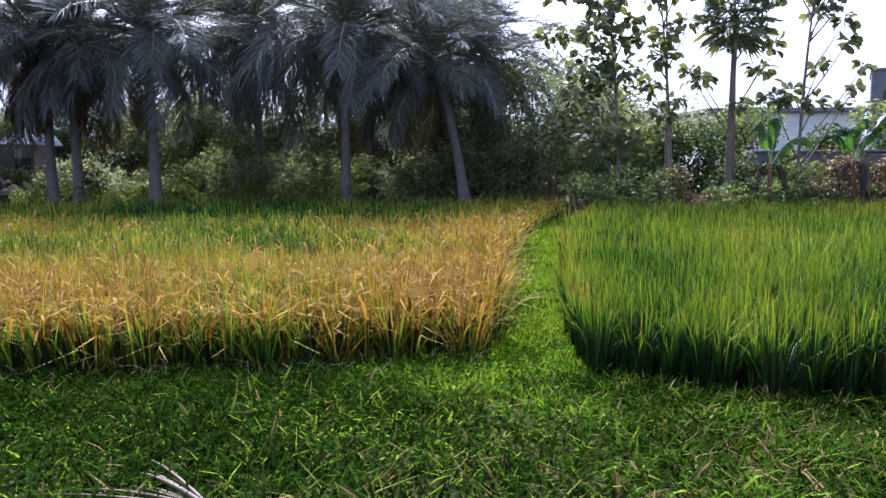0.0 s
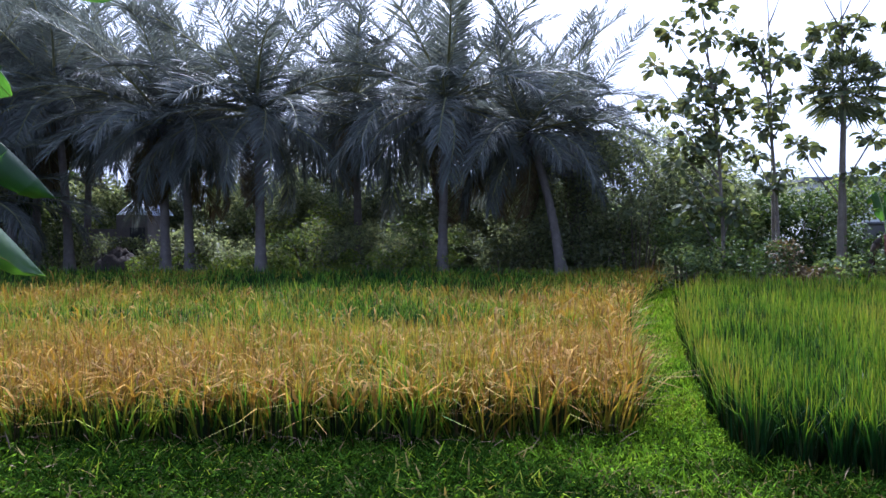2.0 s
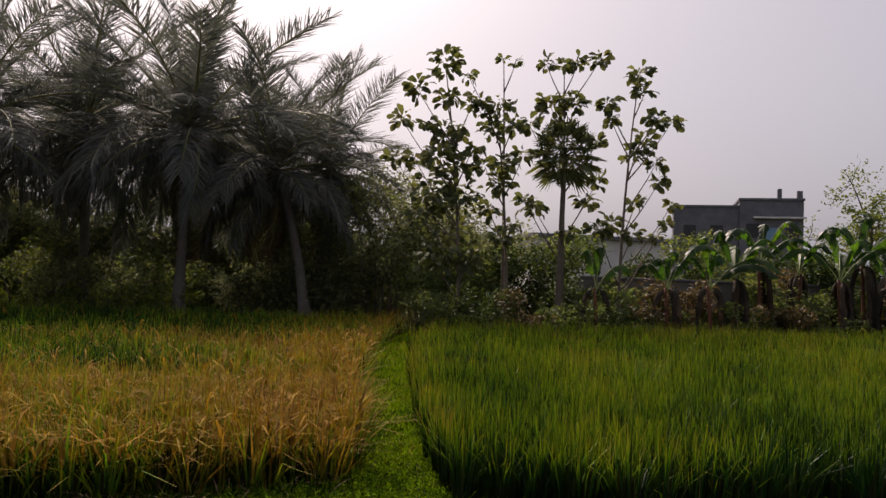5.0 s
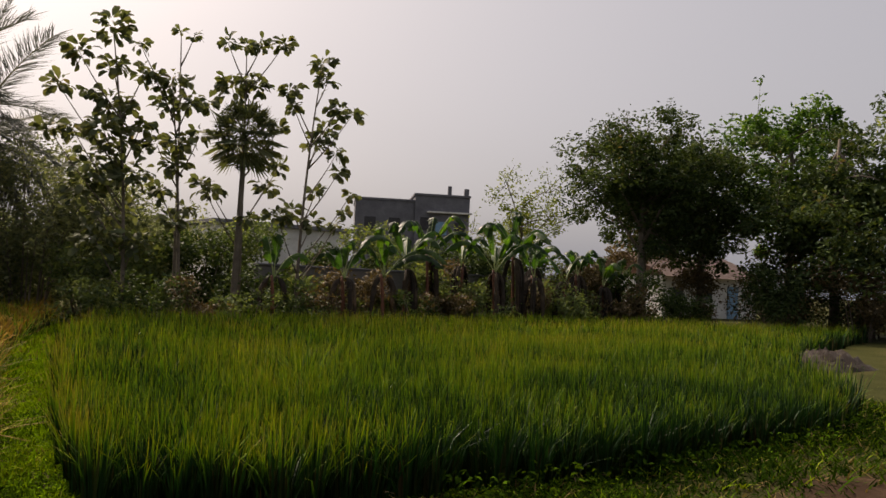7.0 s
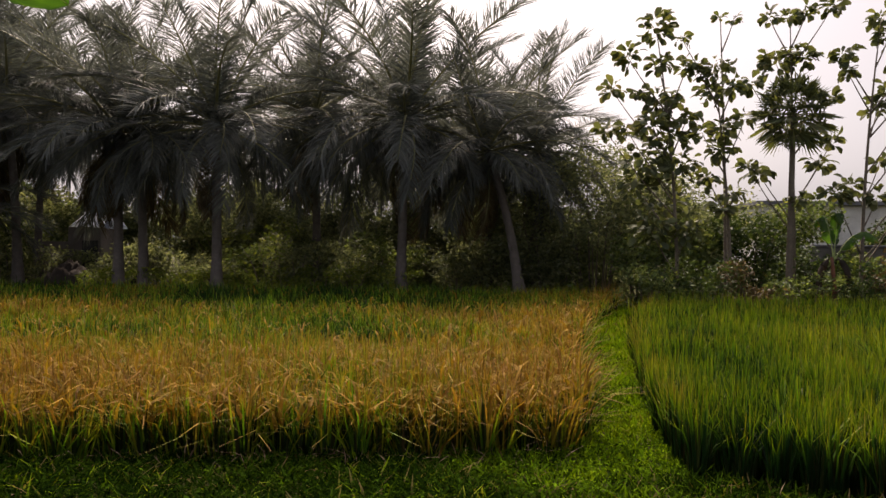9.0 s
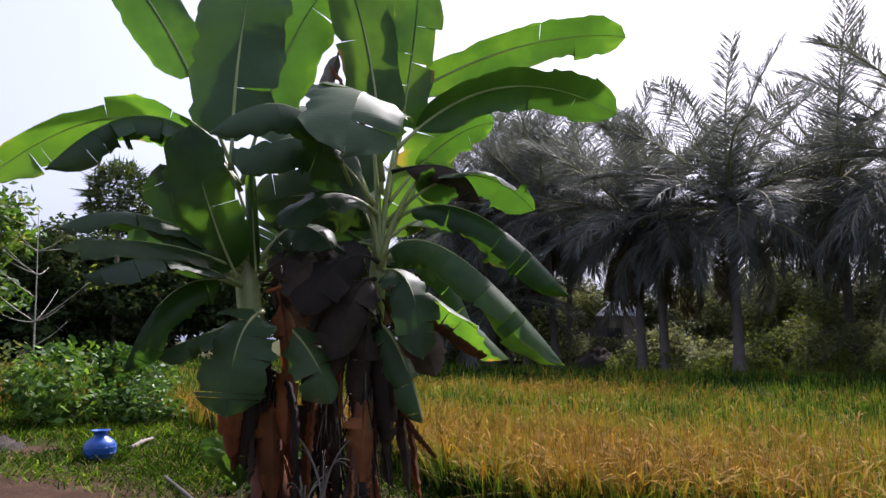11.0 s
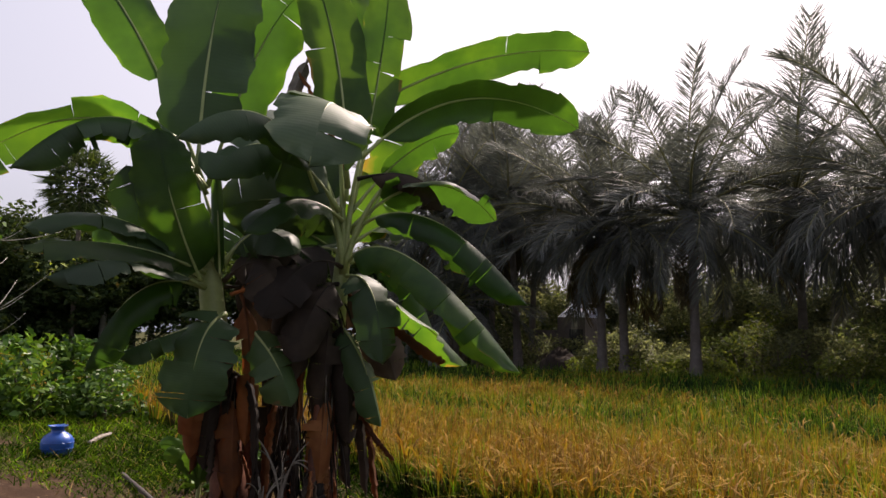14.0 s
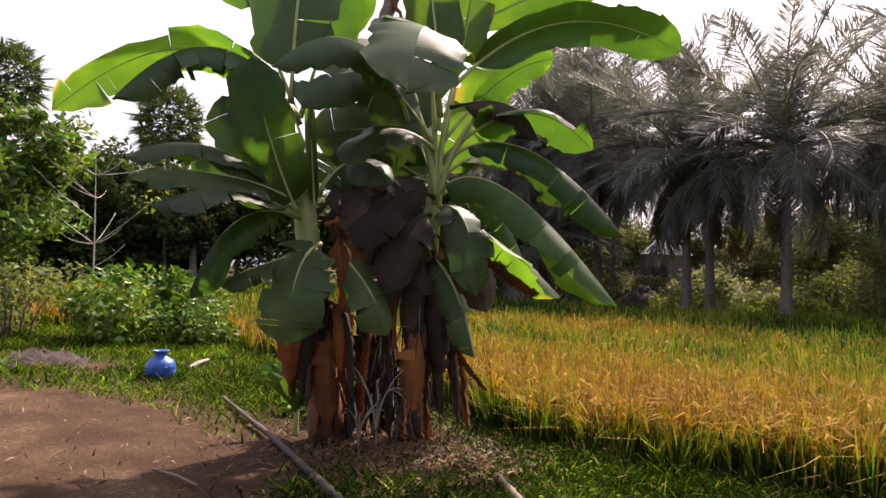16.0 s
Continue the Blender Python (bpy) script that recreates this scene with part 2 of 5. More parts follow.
LITTER = leafy("dead_leaves", [(0.0, (0.05, 0.030, 0.017)), (0.5, (0.115, 0.070, 0.038)), (1.0, (0.25, 0.175, 0.10))], 0.1, 0.8, "", 2.0, 0.8)


def ground_material():
    m, n, l, b, out = nodes_of("ground_soil")
    big = noise_of(n, l, 0.9, 6.0, 0.65)
    fine = noise_of(n, l, 26.0, 6.0, 0.7)
    a = n.new("ShaderNodeAttribute")
    a.attribute_name = "bare"
    f = math_node(n, l, "ADD", math_node(n, l, "MULTIPLY", big, 0.6), math_node(n, l, "MULTIPLY", fine, 0.4))
    soil = ramp(n, l, f, [(0.3, (0.024, 0.014, 0.009)), (0.48, (0.050, 0.030, 0.019)), (0.57, (0.088, 0.055, 0.034)), (0.70, (0.20, 0.145, 0.095))])
    moss = ramp(n, l, f, [(0.3, (0.018, 0.024, 0.007)), (0.5, (0.042, 0.045, 0.013)), (0.7, (0.09, 0.07, 0.03))])
    mix = n.new("ShaderNodeMix")
    mix.data_type = "RGBA"
    k = math_node(n, l, "ADD", a.outputs["Fac"], math_node(n, l, "MULTIPLY", math_node(n, l, "SUBTRACT", fine, 0.5), 0.9))
    edge = n.new("ShaderNodeMapRange")
    edge.inputs[1].default_value, edge.inputs[2].default_value = 0.25, 0.75
    l.new(k, edge.inputs[0])
    l.new(edge.outputs[0], mix.inputs[0])
    l.new(moss, mix.inputs[6])
    l.new(soil, mix.inputs[7])
    l.new(mix.outputs[2], b.inputs["Base Color"])
    b.inputs["Roughness"].default_value = 0.95
    b.inputs["Specular IOR Level"].default_value = 0.05
    bump(n, l, b, f, 0.8, 0.05)
    return m


GROUND = ground_material()
rng = np.random.default_rng(7)


# ---- mesh helpers ----
def mesh_np(name, v, f, mats=(), attr=None, smooth=False):
    """A mesh from an array of places and an array of faces that all have the same number of corners."""
    v, f = np.asarray(v, np.float32), np.asarray(f, np.int32)
    me = bpy.data.meshes.new(name)
    me.vertices.add(len(v))
    me.vertices.foreach_set("co", v.ravel())
    k = f.shape[1]
    me.loops.add(f.size)
    me.loops.foreach_set("vertex_index", f.ravel())
    me.polygons.add(len(f))
    me.polygons.foreach_set("loop_start", np.arange(0, f.size, k, dtype=np.int32))
    if smooth:
        me.polygons.foreach_set("use_smooth", np.ones(len(f), bool))
    me.update(calc_edges=True)
    me.validate()
    for m in mats:
        me.materials.append(m)
    for key, val in (attr or {}).items():
        a = me.attributes.new(key, "FLOAT", "POINT")
        a.data.foreach_set("value", np.asarray(val, np.float32))
    return me


def put(name, me, parent=None, m=None, label=""):
    ob = new(name, me)
    if parent is not None:
        ob.parent = parent
    if m is not None:
        ob.matrix_basis = m
    if label:
        ob["label"] = label
    return ob


def part(name, bm, material, parent, label="", smooth=False):
    me = bpy.data.meshes.new(name)
    bm.to_mesh(me)
    bm.free()
    me.materials.append(material)
    if smooth:
        me.polygons.foreach_set("use_smooth", np.ones(len(me.polygons), bool))
    return put(name, me, parent, None, label)


def base(name, x, y, z=0.0, turn=0.0):
    ob = new(name)
    ob.matrix_basis = pose(x, y, z, 0, 0, turn)
    ob.empty_display_size = 0.2
    return ob


def box(bm, x0, y0, z0, x1, y1, z1, bevel=0.0):
    r = bmesh.ops.create_cube(bm, size=1)
    bmesh.ops.scale(bm, vec=(x1 - x0, y1 - y0, z1 - z0), verts=r["verts"])
    bmesh.ops.translate(bm, vec=((x0 + x1) / 2, (y0 + y1) / 2, (z0 + z1) / 2), verts=r["verts"])
    if bevel:
        es = list({e for q in r["verts"] for e in q.link_edges})
        bmesh.ops.bevel(bm, geom=es, offset=bevel, segments=1, affect="EDGES")
    return bm


def tube(pts, radii, sides=8):
    """A round limb through the points, with an end cap; returns places and quads."""
    p = np.asarray(pts, float)
    r = np.asarray(radii, float)
    t = np.gradient(p, axis=0)
    t /= np.linalg.norm(t, axis=1)[:, None] + 1e-9
    ref = np.array([0.0, 0.0, 1.0]) if abs(t[0, 2]) < 0.9 else np.array([1.0, 0.0, 0.0])
    a = np.cross(t, ref)
    a /= np.linalg.norm(a, axis=1)[:, None] + 1e-9
    b = np.cross(t, a)
    ang = np.linspace(0, 2 * np.pi, sides, endpoint=False)
    v = p[:, None] + r[:, None, None] * (np.cos(ang)[None, :, None] * a[:, None] + np.sin(ang)[None, :, None] * b[:, None])
    n = len(p)
    i, j = np.meshgrid(np.arange(n - 1), np.arange(sides), indexing="ij")
    k = (j + 1) % sides
    f = np.stack([i * sides + j, i * sides + k, (i + 1) * sides + k, (i + 1) * sides + j], -1).reshape(-1, 4)
    v = v.reshape(-1, 3)
    v = np.vstack([v, p[-1:], p[:1]])
    top = len(v) - 2
    caps = [[(n - 1) * sides + q, (n - 1) * sides + (q + 1) % sides, (n - 1) * sides + (q + 2) % sides, top] for q in range(0, sides, 2)]
    feet = [[q, top + 1, (q + 2) % sides, (q + 1) % sides] for q in range(0, sides, 2)]
    return v, np.vstack([f, np.array(caps), np.array(feet)])


class Pile:
    """Gathers places and faces of many pieces for one mesh."""

    def __init__(self):
        self.v, self.f, self.n = [], [], 0

    def add(self, v, f):
        self.v.append(np.asarray(v, float))
        self.f.append(np.asarray(f) + self.n)
        self.n += len(v)

    def mesh(self, name, mat, smooth=False):
        return mesh_np(name, np.vstack(self.v), np.vstack(self.f), (mat,), None, smooth)


def bend(p0, p1, p2, n):
    s = np.linspace(0, 1, n)[:, None]
    p0, p1, p2 = (np.asarray(q, float) for q in (p0, p1, p2))
    return (1 - s) ** 2 * p0 + 2 * s * (1 - s) * p1 + s ** 2 * p2


def blades(foot, height, width, turn, lean, curl, segs=3):
    """Grass-like blades: each rises from its foot, leans to its side and curls over towards the tip."""
    n = len(foot)
    s = np.linspace(0, 1, segs + 1)
    d = np.stack([np.cos(turn), np.sin(turn), np.zeros(n)], 1)
    face = turn + np.pi / 2 + rng.normal(0, 0.5, n)
    side = np.stack([np.cos(face), np.sin(face), np.zeros(n)], 1)
    v = np.zeros((n, segs + 1, 2, 3))
    for k, q in enumerate(s):
        out = height * (lean * q + curl * q ** 2.6)
        up = height * (q - 0.55 * curl * q ** 3)
        c = foot + d * out[:, None]
        c[:, 2] += up
        w = width * (1 - q) ** 0.6 * 0.5 if k < segs else width * 0.06
        w = np.broadcast_to(w, (n,))
        v[:, k, 0] = c - side * w[:, None]
        v[:, k, 1] = c + side * w[:, None]
    i = np.arange(n)[:, None] * (segs + 1) * 2 + np.arange(segs)[None] * 2
    f = np.stack([i, i + 1, i + 3, i + 2], -1).reshape(-1, 4)
    return v.reshape(-1, 3), f


def leaf_quads(c, length, width, normal_up=0.35, droop=None):
    """Single leaves of a bent diamond shape round the centres c."""
    n = len(c)
    d = rng.normal(0, 1, (n, 3))
    d[:, 2] *= 0.6
    if droop is not None:
        d[:, 2] -= droop
    d /= np.linalg.norm(d, axis=1)[:, None]
    u = rng.normal(0, 1, (n, 3))
    u[:, 2] += normal_up * 3
    s = np.cross(d, u)
    s /= np.linalg.norm(s, axis=1)[:, None] + 1e-9
    nn = np.cross(s, d)
    L, W = np.broadcast_to(length, (n,))[:, None], np.broadcast_to(width, (n,))[:, None]
    a = c - d * L * 0.5
    b = c + d * L * 0.5 - nn * L * 0.12
    l_ = c - s * W * 0.5 + d * L * 0.05 + nn * W * 0.15
    r_ = c + s * W * 0.5 + d * L * 0.05 + nn * W * 0.15
    v = np.stack([a, r_, b, l_], 1).reshape(-1, 3)
    return v, np.arange(4 * n).reshape(-1, 4)


# ---- ground and fields ----
def left_front(x):
    return np.interp(x, [-70, -45, -20, -17, -14.5, -9, -6.6, -4.6, -3.4, -1.5, 0.25, 2], [3.5, 4.0, 6.0, 7.2, 7.6, 6.6, 6.0, 5.0, 5.1, 5.35, 5.75, 6.5])


def left_side(y):
    return np.interp(y, [5.6, 6.7, 8.5, 10.3, 15.2, 20, 23.3], [0.30, 0.52, 0.68, 0.85, 1.72, 2.95, 3.45])


def right_side(y):
    return np.interp(y, [4.2, 5.2, 6.5, 8.5, 10.9, 15.1, 19.3], [1.0, 1.0, 1.06, 1.30, 1.66, 2.5, 3.8])


def right_front(x):
    return np.interp(x, [0.9, 1.3, 1.8, 2.6, 3.5, 6, 8.5, 10, 12, 14, 20, 29], [5.25, 4.9, 4.6, 4.42, 4.35, 4.35, 4.45, 5.0, 6.4, 8.2, 11.0, 14.0])


def far_left(x):
    return np.interp(x, [-70, -45, -20, -13, 4], [36, 34, 26.2, 23.4, 23.1])


def far_right(x):
    return np.interp(x, [3, 22, 29], [19.3, 19.3, 15.0])


def in_left(x, y):
    return (y > left_front(x)) & (x < left_side(y)) & (y < far_left(x)) & (x > -70)


def in_right(x, y):
    return (y > right_front(x)) & (x > right_side(y)) & (y < far_right(x)) & (x < 29)


def wave(x, y, k=1.0, seed=0.0):
    return (np.sin(0.9 * k * x + 1.7 * seed + 0.7 * np.sin(0.6 * k * y)) + np.sin(1.3 * k * y + 0.9 * seed + 0.8 * np.sin(0.8 * k * x + seed)) + 0.6 * np.sin(2.3 * k * (x + 0.7 * y) + seed)) / 2.6


def ground_z(x, y):
    wet = (in_left(x, y) | in_right(x, y)).astype(float)
    return 0.03 * wave(x, y, 1.2, 3.0) * np.exp(-((x / 14) ** 2 + (y / 14) ** 2)) - 0.12 * wet


def bare_of(x, y):
    yard = np.clip(1.35 - np.hypot((x + 8.2) / 4.6, (y - 1.5) / 2.3), 0, 1) * 1.5
    yard = np.maximum(yard, np.clip(1.5 - np.hypot((x + 5.5) / 1.7, (y - 3.7) / 1.3), 0, 1))
    yard = np.maximum(yard, np.clip(1.1 - np.hypot((x - 6.3) / 2.2, (y - 2.9) / 0.9), 0, 1))
    yard = np.maximum(yard, np.clip(0.9 - np.hypot((x + 11.9) / 1.6, (y - 4.4) / 0.9), 0, 1))
    yard = np.maximum(yard, 0.55 * np.clip(1.2 - np.hypot((x - 0.3) / 3.5, (y - 2.6) / 1.1), 0, 1))
    return yard


def make_ground():
    def axis(lo, hi, step, far):
        mid = np.arange(lo, hi + 1e-6, step)
        g = np.geomspace(1.0, far, 14)
        return np.concatenate([lo - g[::-1], mid, hi + g])
    xs, ys = axis(-18, 18, 0.2, 900), axis(0, 26, 0.2, 900)
    X, Y = np.meshgrid(xs, ys)
    Z = ground_z(X, Y)
    v = np.stack([X, Y, Z], -1).reshape(-1, 3)
    ny, nx = X.shape
    i, j = np.meshgrid(np.arange(ny - 1), np.arange(nx - 1), indexing="ij")
    f = np.stack([i * nx + j, i * nx + j + 1, (i + 1) * nx + j + 1, (i + 1) * nx + j], -1).reshape(-1, 4)
    bare = bare_of(X, Y) + 0.18 * wave(X, Y, 2.5, 1.0) + 0.2 * wave(X, Y, 1.1, 5.0)
    me = mesh_np("ground", v, f, (GROUND,), {"bare": bare.ravel()}, True)
    tagged(put("ground", me), "brown bare soil and thin turf of a farm yard", "ground", kind="structure")


make_ground()


# unseen wall and roof, added behind the camera to cut the sky light
blocker_wall = base("blocker_wall", 0, 0)
tagged(blocker_wall, "plain unseen wall added behind the camera to block sky light", "wall", kind="structure")
part("wall_face", box(bmesh.new(), -9.0, -3.4, -0.1, 9.0, -3.15, 3.6, 0.02), GREY_WALL, blocker_wall)
part("roof", box(bmesh.new(), -9.6, -7.5, 3.604, 9.6, -2.2, 3.8, 0.02), TILE, blocker_wall, "flat unseen roof added to block sky light")


def scatter(inside, x0, x1, y0, y1, per_m2):
    n = int((x1 - x0) * (y1 - y0) * per_m2)
    x, y = rng.uniform(x0, x1, n), rng.uniform(y0, y1, n)
    k = inside(x, y)
    return x[k], y[k]


def hills(inside, x0, x1, y0, y1, gap, tillers):
    """Rice stands in hills on a loose grid, each with its bunch of tillers."""
    gx, gy = np.meshgrid(np.arange(x0, x1, gap), np.arange(y0, y1, gap))
    gx, gy = gx.ravel() + rng.normal(0, gap * 0.2, gx.size), gy.ravel() + rng.normal(0, gap * 0.2, gy.size)
    k = inside(gx, gy)
    gx, gy = gx[k], gy[k]
    x, y = np.repeat(gx, tillers), np.repeat(gy, tillers)
    a, r = rng.uniform(0, 2 * np.pi, len(x)), gap * 0.30 * np.sqrt(rng.uniform(0, 1, len(x)))
    return x + r * np.cos(a), y + r * np.sin(a), a


def tone_left(x, y):
    far = np.clip((y - 13.2 + 0.06 * x + 1.2 * wave(x, y, 0.5, 2.0)) / 3.0, 0, 1)
    edge = np.clip(1 - (left_side(y) - x) / 3.2, 0, 1)
    band = np.exp(-((y - 10.6) / 2.9) ** 2) * np.clip((0.4 - x) / 2.5, 0, 1) * (0.6 + 0.4 * wave(x, y, 0.8, 5.0))
    # ripeness by place; the near left is also set to a darker brown
    r = 0.51 + 0.18 * wave(x, y, 0.7, 1.0) - 0.36 * band - 0.38 * far * (1 - 0.85 * edge) + 0.26 * edge + 0.36 * np.clip((-1.2 - x) / 2.0, 0, 1) * np.clip(3.0 - 0.3 * y, 0, 1) + 0.06 * np.clip((-2.8 - x) / 3.0, 0, 1) + (0.24 * np.clip((x + 1.9) / 1.2, 0, 1) - 0.04) * np.exp(-(y - left_front(x)) / 0.35)
    return r


def tone_right(x, y):
    # front rows lowered in tone to deepen the dark front edge
    return 0.32 + 0.08 * wave(x, y, 0.8, 4.0) - 0.10 * np.exp(-(y - right_front(x)) / 0.9) + 0.26 * np.clip(1 - (x - right_side(y)) / 0.35, 0, 1) + 0.10 * np.clip((y - 7) / 6, 0, 1)


def rice(name, label, inside, blade_tone, zones, tall, heads, mess=0.10, mat=RICE, slant=0.16, curl=0.24, dim=0.6):
    V, F, A, n = [], [], [], 0
    HV, HF, hn = [], [], 0
    SV, SF, sn = [], [], 0
    for x0, x1, y0, y1, gap, tillers, width, segs, panicles in zones:
        x, y, a = hills(inside, x0, x1, y0, y1, gap, tillers)
        z = ground_z(x, y)
        m = len(x)
        h = tall * rng.normal(1.0, 0.13, m) * (1 + 0.10 * wave(x, y, 1.1, 6.0)) + 0.12
        turn = a + rng.normal(0, 0.7, m)
        v, f = blades(np.stack([x, y, z], 1), h, width * rng.uniform(0.7, 1.3, m), turn, np.abs(rng.normal(slant, mess, m)), np.clip(rng.normal(curl, curl + 0.04, m), 0, 1.0), segs)
        V.append(v), F.append(f + n)
        n += len(v)
        k = len(v) // m
        # tone falls towards the feet: shade low in the stand, put into the colour
        A.append(np.repeat(blade_tone(x, y), k) + 0.08 - 0.80 * np.tile(np.repeat((1 - np.linspace(0, 1, segs + 1)) ** dim, 2), m))
        # short dark blades added in each hill to darken the foot of the rice
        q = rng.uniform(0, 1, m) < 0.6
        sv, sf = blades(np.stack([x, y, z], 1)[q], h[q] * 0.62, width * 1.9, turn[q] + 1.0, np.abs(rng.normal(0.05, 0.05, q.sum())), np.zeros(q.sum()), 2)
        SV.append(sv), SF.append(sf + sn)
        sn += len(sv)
        if heads and panicles:
            q = rng.uniform(0, 1, m) < panicles * np.clip(blade_tone(x, y) * 1.6 - 0.1, 0, 1)
            hv, hf = blades(np.stack([x, y, z + h * 0.55], 1)[q], h[q] * 0.48, width * 1.7, turn[q] + rng.normal(0, 0.5, q.sum()), np.abs(rng.normal(0.25, 0.1, q.sum())), np.clip(rng.normal(0.85, 0.25, q.sum()), 0.2, 1.3), 3)
            HV.append(hv), HF.append(hf + hn)
            hn += len(hv)
    top = base(name, 0, 0)
    tagged(top, label, "rice field", kind="stuff")
    put("rice_leaves", mesh_np("rice_leaves", np.vstack(V), np.vstack(F), (mat,), {"blade_tone": np.concatenate(A)}), top)
    put("rice_stalks", mesh_np("rice_stalks", np.vstack(SV), np.vstack(SF), (STALK_SHADE,)), top)
    if HV:
        put("rice_panicles", mesh_np("rice_panicles", np.vstack(HV), np.vstack(HF), (GRAIN,)), top)


rice("ripe_rice_field", "ripening golden rice with green patches in a flooded plot", in_left, tone_left, [
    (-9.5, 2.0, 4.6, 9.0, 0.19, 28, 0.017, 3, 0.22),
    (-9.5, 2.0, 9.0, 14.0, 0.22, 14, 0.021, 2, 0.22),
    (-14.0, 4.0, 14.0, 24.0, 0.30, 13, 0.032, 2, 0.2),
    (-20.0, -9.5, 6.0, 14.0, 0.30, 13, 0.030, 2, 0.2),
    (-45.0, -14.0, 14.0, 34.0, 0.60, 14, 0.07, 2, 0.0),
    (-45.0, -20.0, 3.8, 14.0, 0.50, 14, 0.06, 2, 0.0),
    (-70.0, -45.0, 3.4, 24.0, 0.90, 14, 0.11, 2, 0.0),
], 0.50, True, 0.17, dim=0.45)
rice("green_rice_field", "dense upright green rice beside a grassy bund", in_right, tone_right, [
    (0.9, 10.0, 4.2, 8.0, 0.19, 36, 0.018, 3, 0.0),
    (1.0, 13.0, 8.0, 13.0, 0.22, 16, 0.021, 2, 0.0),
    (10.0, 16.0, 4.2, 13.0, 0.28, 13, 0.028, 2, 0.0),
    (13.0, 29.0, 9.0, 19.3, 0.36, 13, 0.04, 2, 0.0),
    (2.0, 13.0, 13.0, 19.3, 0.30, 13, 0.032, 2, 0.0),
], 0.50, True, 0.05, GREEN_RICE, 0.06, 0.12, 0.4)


def turf():
    def open_ground(x, y):
        return ~in_left(x, y) & ~in_right(x, y) & (rng.uniform(0, 1, len(x)) > bare_of(x, y) * 0.96 + 0.15 * wave(x, y, 1.1, 5.0) + 0.25 * (wave(x, y, 2.2, 8.0) > 0.45))
    V, F, A, n = [], [], [], 0
    for x0, x1, y0, y1, dens, hh, ww, segs in ((-5.0, 4.6, 2.4, 6.2, 2300, 0.078, 0.0125, 2), (0.2, 4.2, 6.2, 13.0, 2200, 0.085, 0.014, 2), (1.0, 5.0, 13.0, 23.0, 600, 0.12, 0.02, 2),
                                               (-9.5, -5.0, 2.4, 8.0, 900, 0.09, 0.012, 2), (-17, -9.5, 2.4, 10.0, 420, 0.11, 0.018, 2), (4.6, 12.0, 2.4, 6.5, 700, 0.09, 0.014, 2), (-24.0, -17.0, 1.0, 7.5, 200, 0.14, 0.024, 2), (-6.0, 6.0, -3.0, 2.4, 900, 0.06, 0.012, 2)):
        x, y = scatter(open_ground, x0, x1, y0, y1, dens)
        m = len(x)
        # bund strip brightened: fresh green plus its sunlight, put into the tone
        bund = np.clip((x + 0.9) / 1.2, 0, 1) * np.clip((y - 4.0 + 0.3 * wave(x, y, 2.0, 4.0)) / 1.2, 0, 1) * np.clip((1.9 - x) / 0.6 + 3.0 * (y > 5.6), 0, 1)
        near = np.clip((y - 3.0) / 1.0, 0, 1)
        h = hh * np.clip(rng.gamma(4.0, 0.22, m), 0.2, 1.35) * (1 + 0.35 * wave(x, y, 3.0, 2.0))
        v, f = blades(np.stack([x, y, ground_z(x, y) - 0.004], 1), h, ww * rng.uniform(0.7, 1.9, m), rng.uniform(0, 2 * np.pi, m), np.abs(rng.normal(0.4, 0.4, m)) + 0.5 * (1 - bund), np.abs(rng.normal(0.35, 0.3, m)), segs)
        V.append(v), F.append(f + n)
        n += len(v)
        # tone by place: bund brighter, turf left of it darker
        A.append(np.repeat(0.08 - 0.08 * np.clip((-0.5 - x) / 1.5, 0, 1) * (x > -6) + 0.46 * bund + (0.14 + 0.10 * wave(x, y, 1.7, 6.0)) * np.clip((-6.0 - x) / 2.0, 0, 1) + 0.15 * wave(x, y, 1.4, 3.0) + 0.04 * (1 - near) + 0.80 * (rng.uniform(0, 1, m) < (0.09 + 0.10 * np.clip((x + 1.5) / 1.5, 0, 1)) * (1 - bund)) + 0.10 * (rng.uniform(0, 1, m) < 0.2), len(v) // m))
    for x0, x1, y0, y1, dens in ((-5.0, 4.6, 2.4, 6.0, 1100), (-9.5, -5.0, 3.0, 7.6, 500), (0.3, 2.0, 6.0, 11.0, 500), (4.6, 11.0, 2.8, 5.0, 300)):
        x, y = scatter(open_ground, x0, x1, y0, y1, dens)
        m = len(x)
        size = rng.uniform(0.012, 0.034, m)
        v, f = leaf_quads(np.stack([x, y, ground_z(x, y) + rng.uniform(0.01, 0.075, m)], 1), size * 1.6, size * 0.6, 0.7)
        V.append(v), F.append(f + n)
        n += len(v)
        A.append(np.repeat(0.14 + 0.1 * (x < -7.5) + 0.36 * ((x > 0.2) & (x < 1.6) & (y > 5.0)) + 0.22 * wave(x, y, 1.9, 5.0), 4))
    # leafy weeds at the foot of the green rice
    x = rng.uniform(3.0, 9.5, 2200)
    y = right_front(x) - 0.15 + rng.normal(0, 0.16, len(x))
    keep = wave(x, y, 2.4, 1.0) > -0.15
    x, y = x[keep], y[keep]
    size = rng.uniform(0.015, 0.05, len(x))
    v, f = leaf_quads(np.stack([x, y, ground_z(x, y) + 0.02 + 0.20 * rng.uniform(0, 1, len(x)) ** 1.6], 1), size * 1.5, size * 0.7, 0.8)
    V.append(v), F.append(f + n)
    n += len(v)
    A.append(np.full(len(v), 0.12))
    ob = put("turf", mesh_np("turf", np.vstack(V), np.vstack(F), (TURF,), {"blade_tone": np.concatenate(A)}))
    tagged(ob, "short creeping green turf with dry patches on the ground", "grass", kind="stuff")


turf()


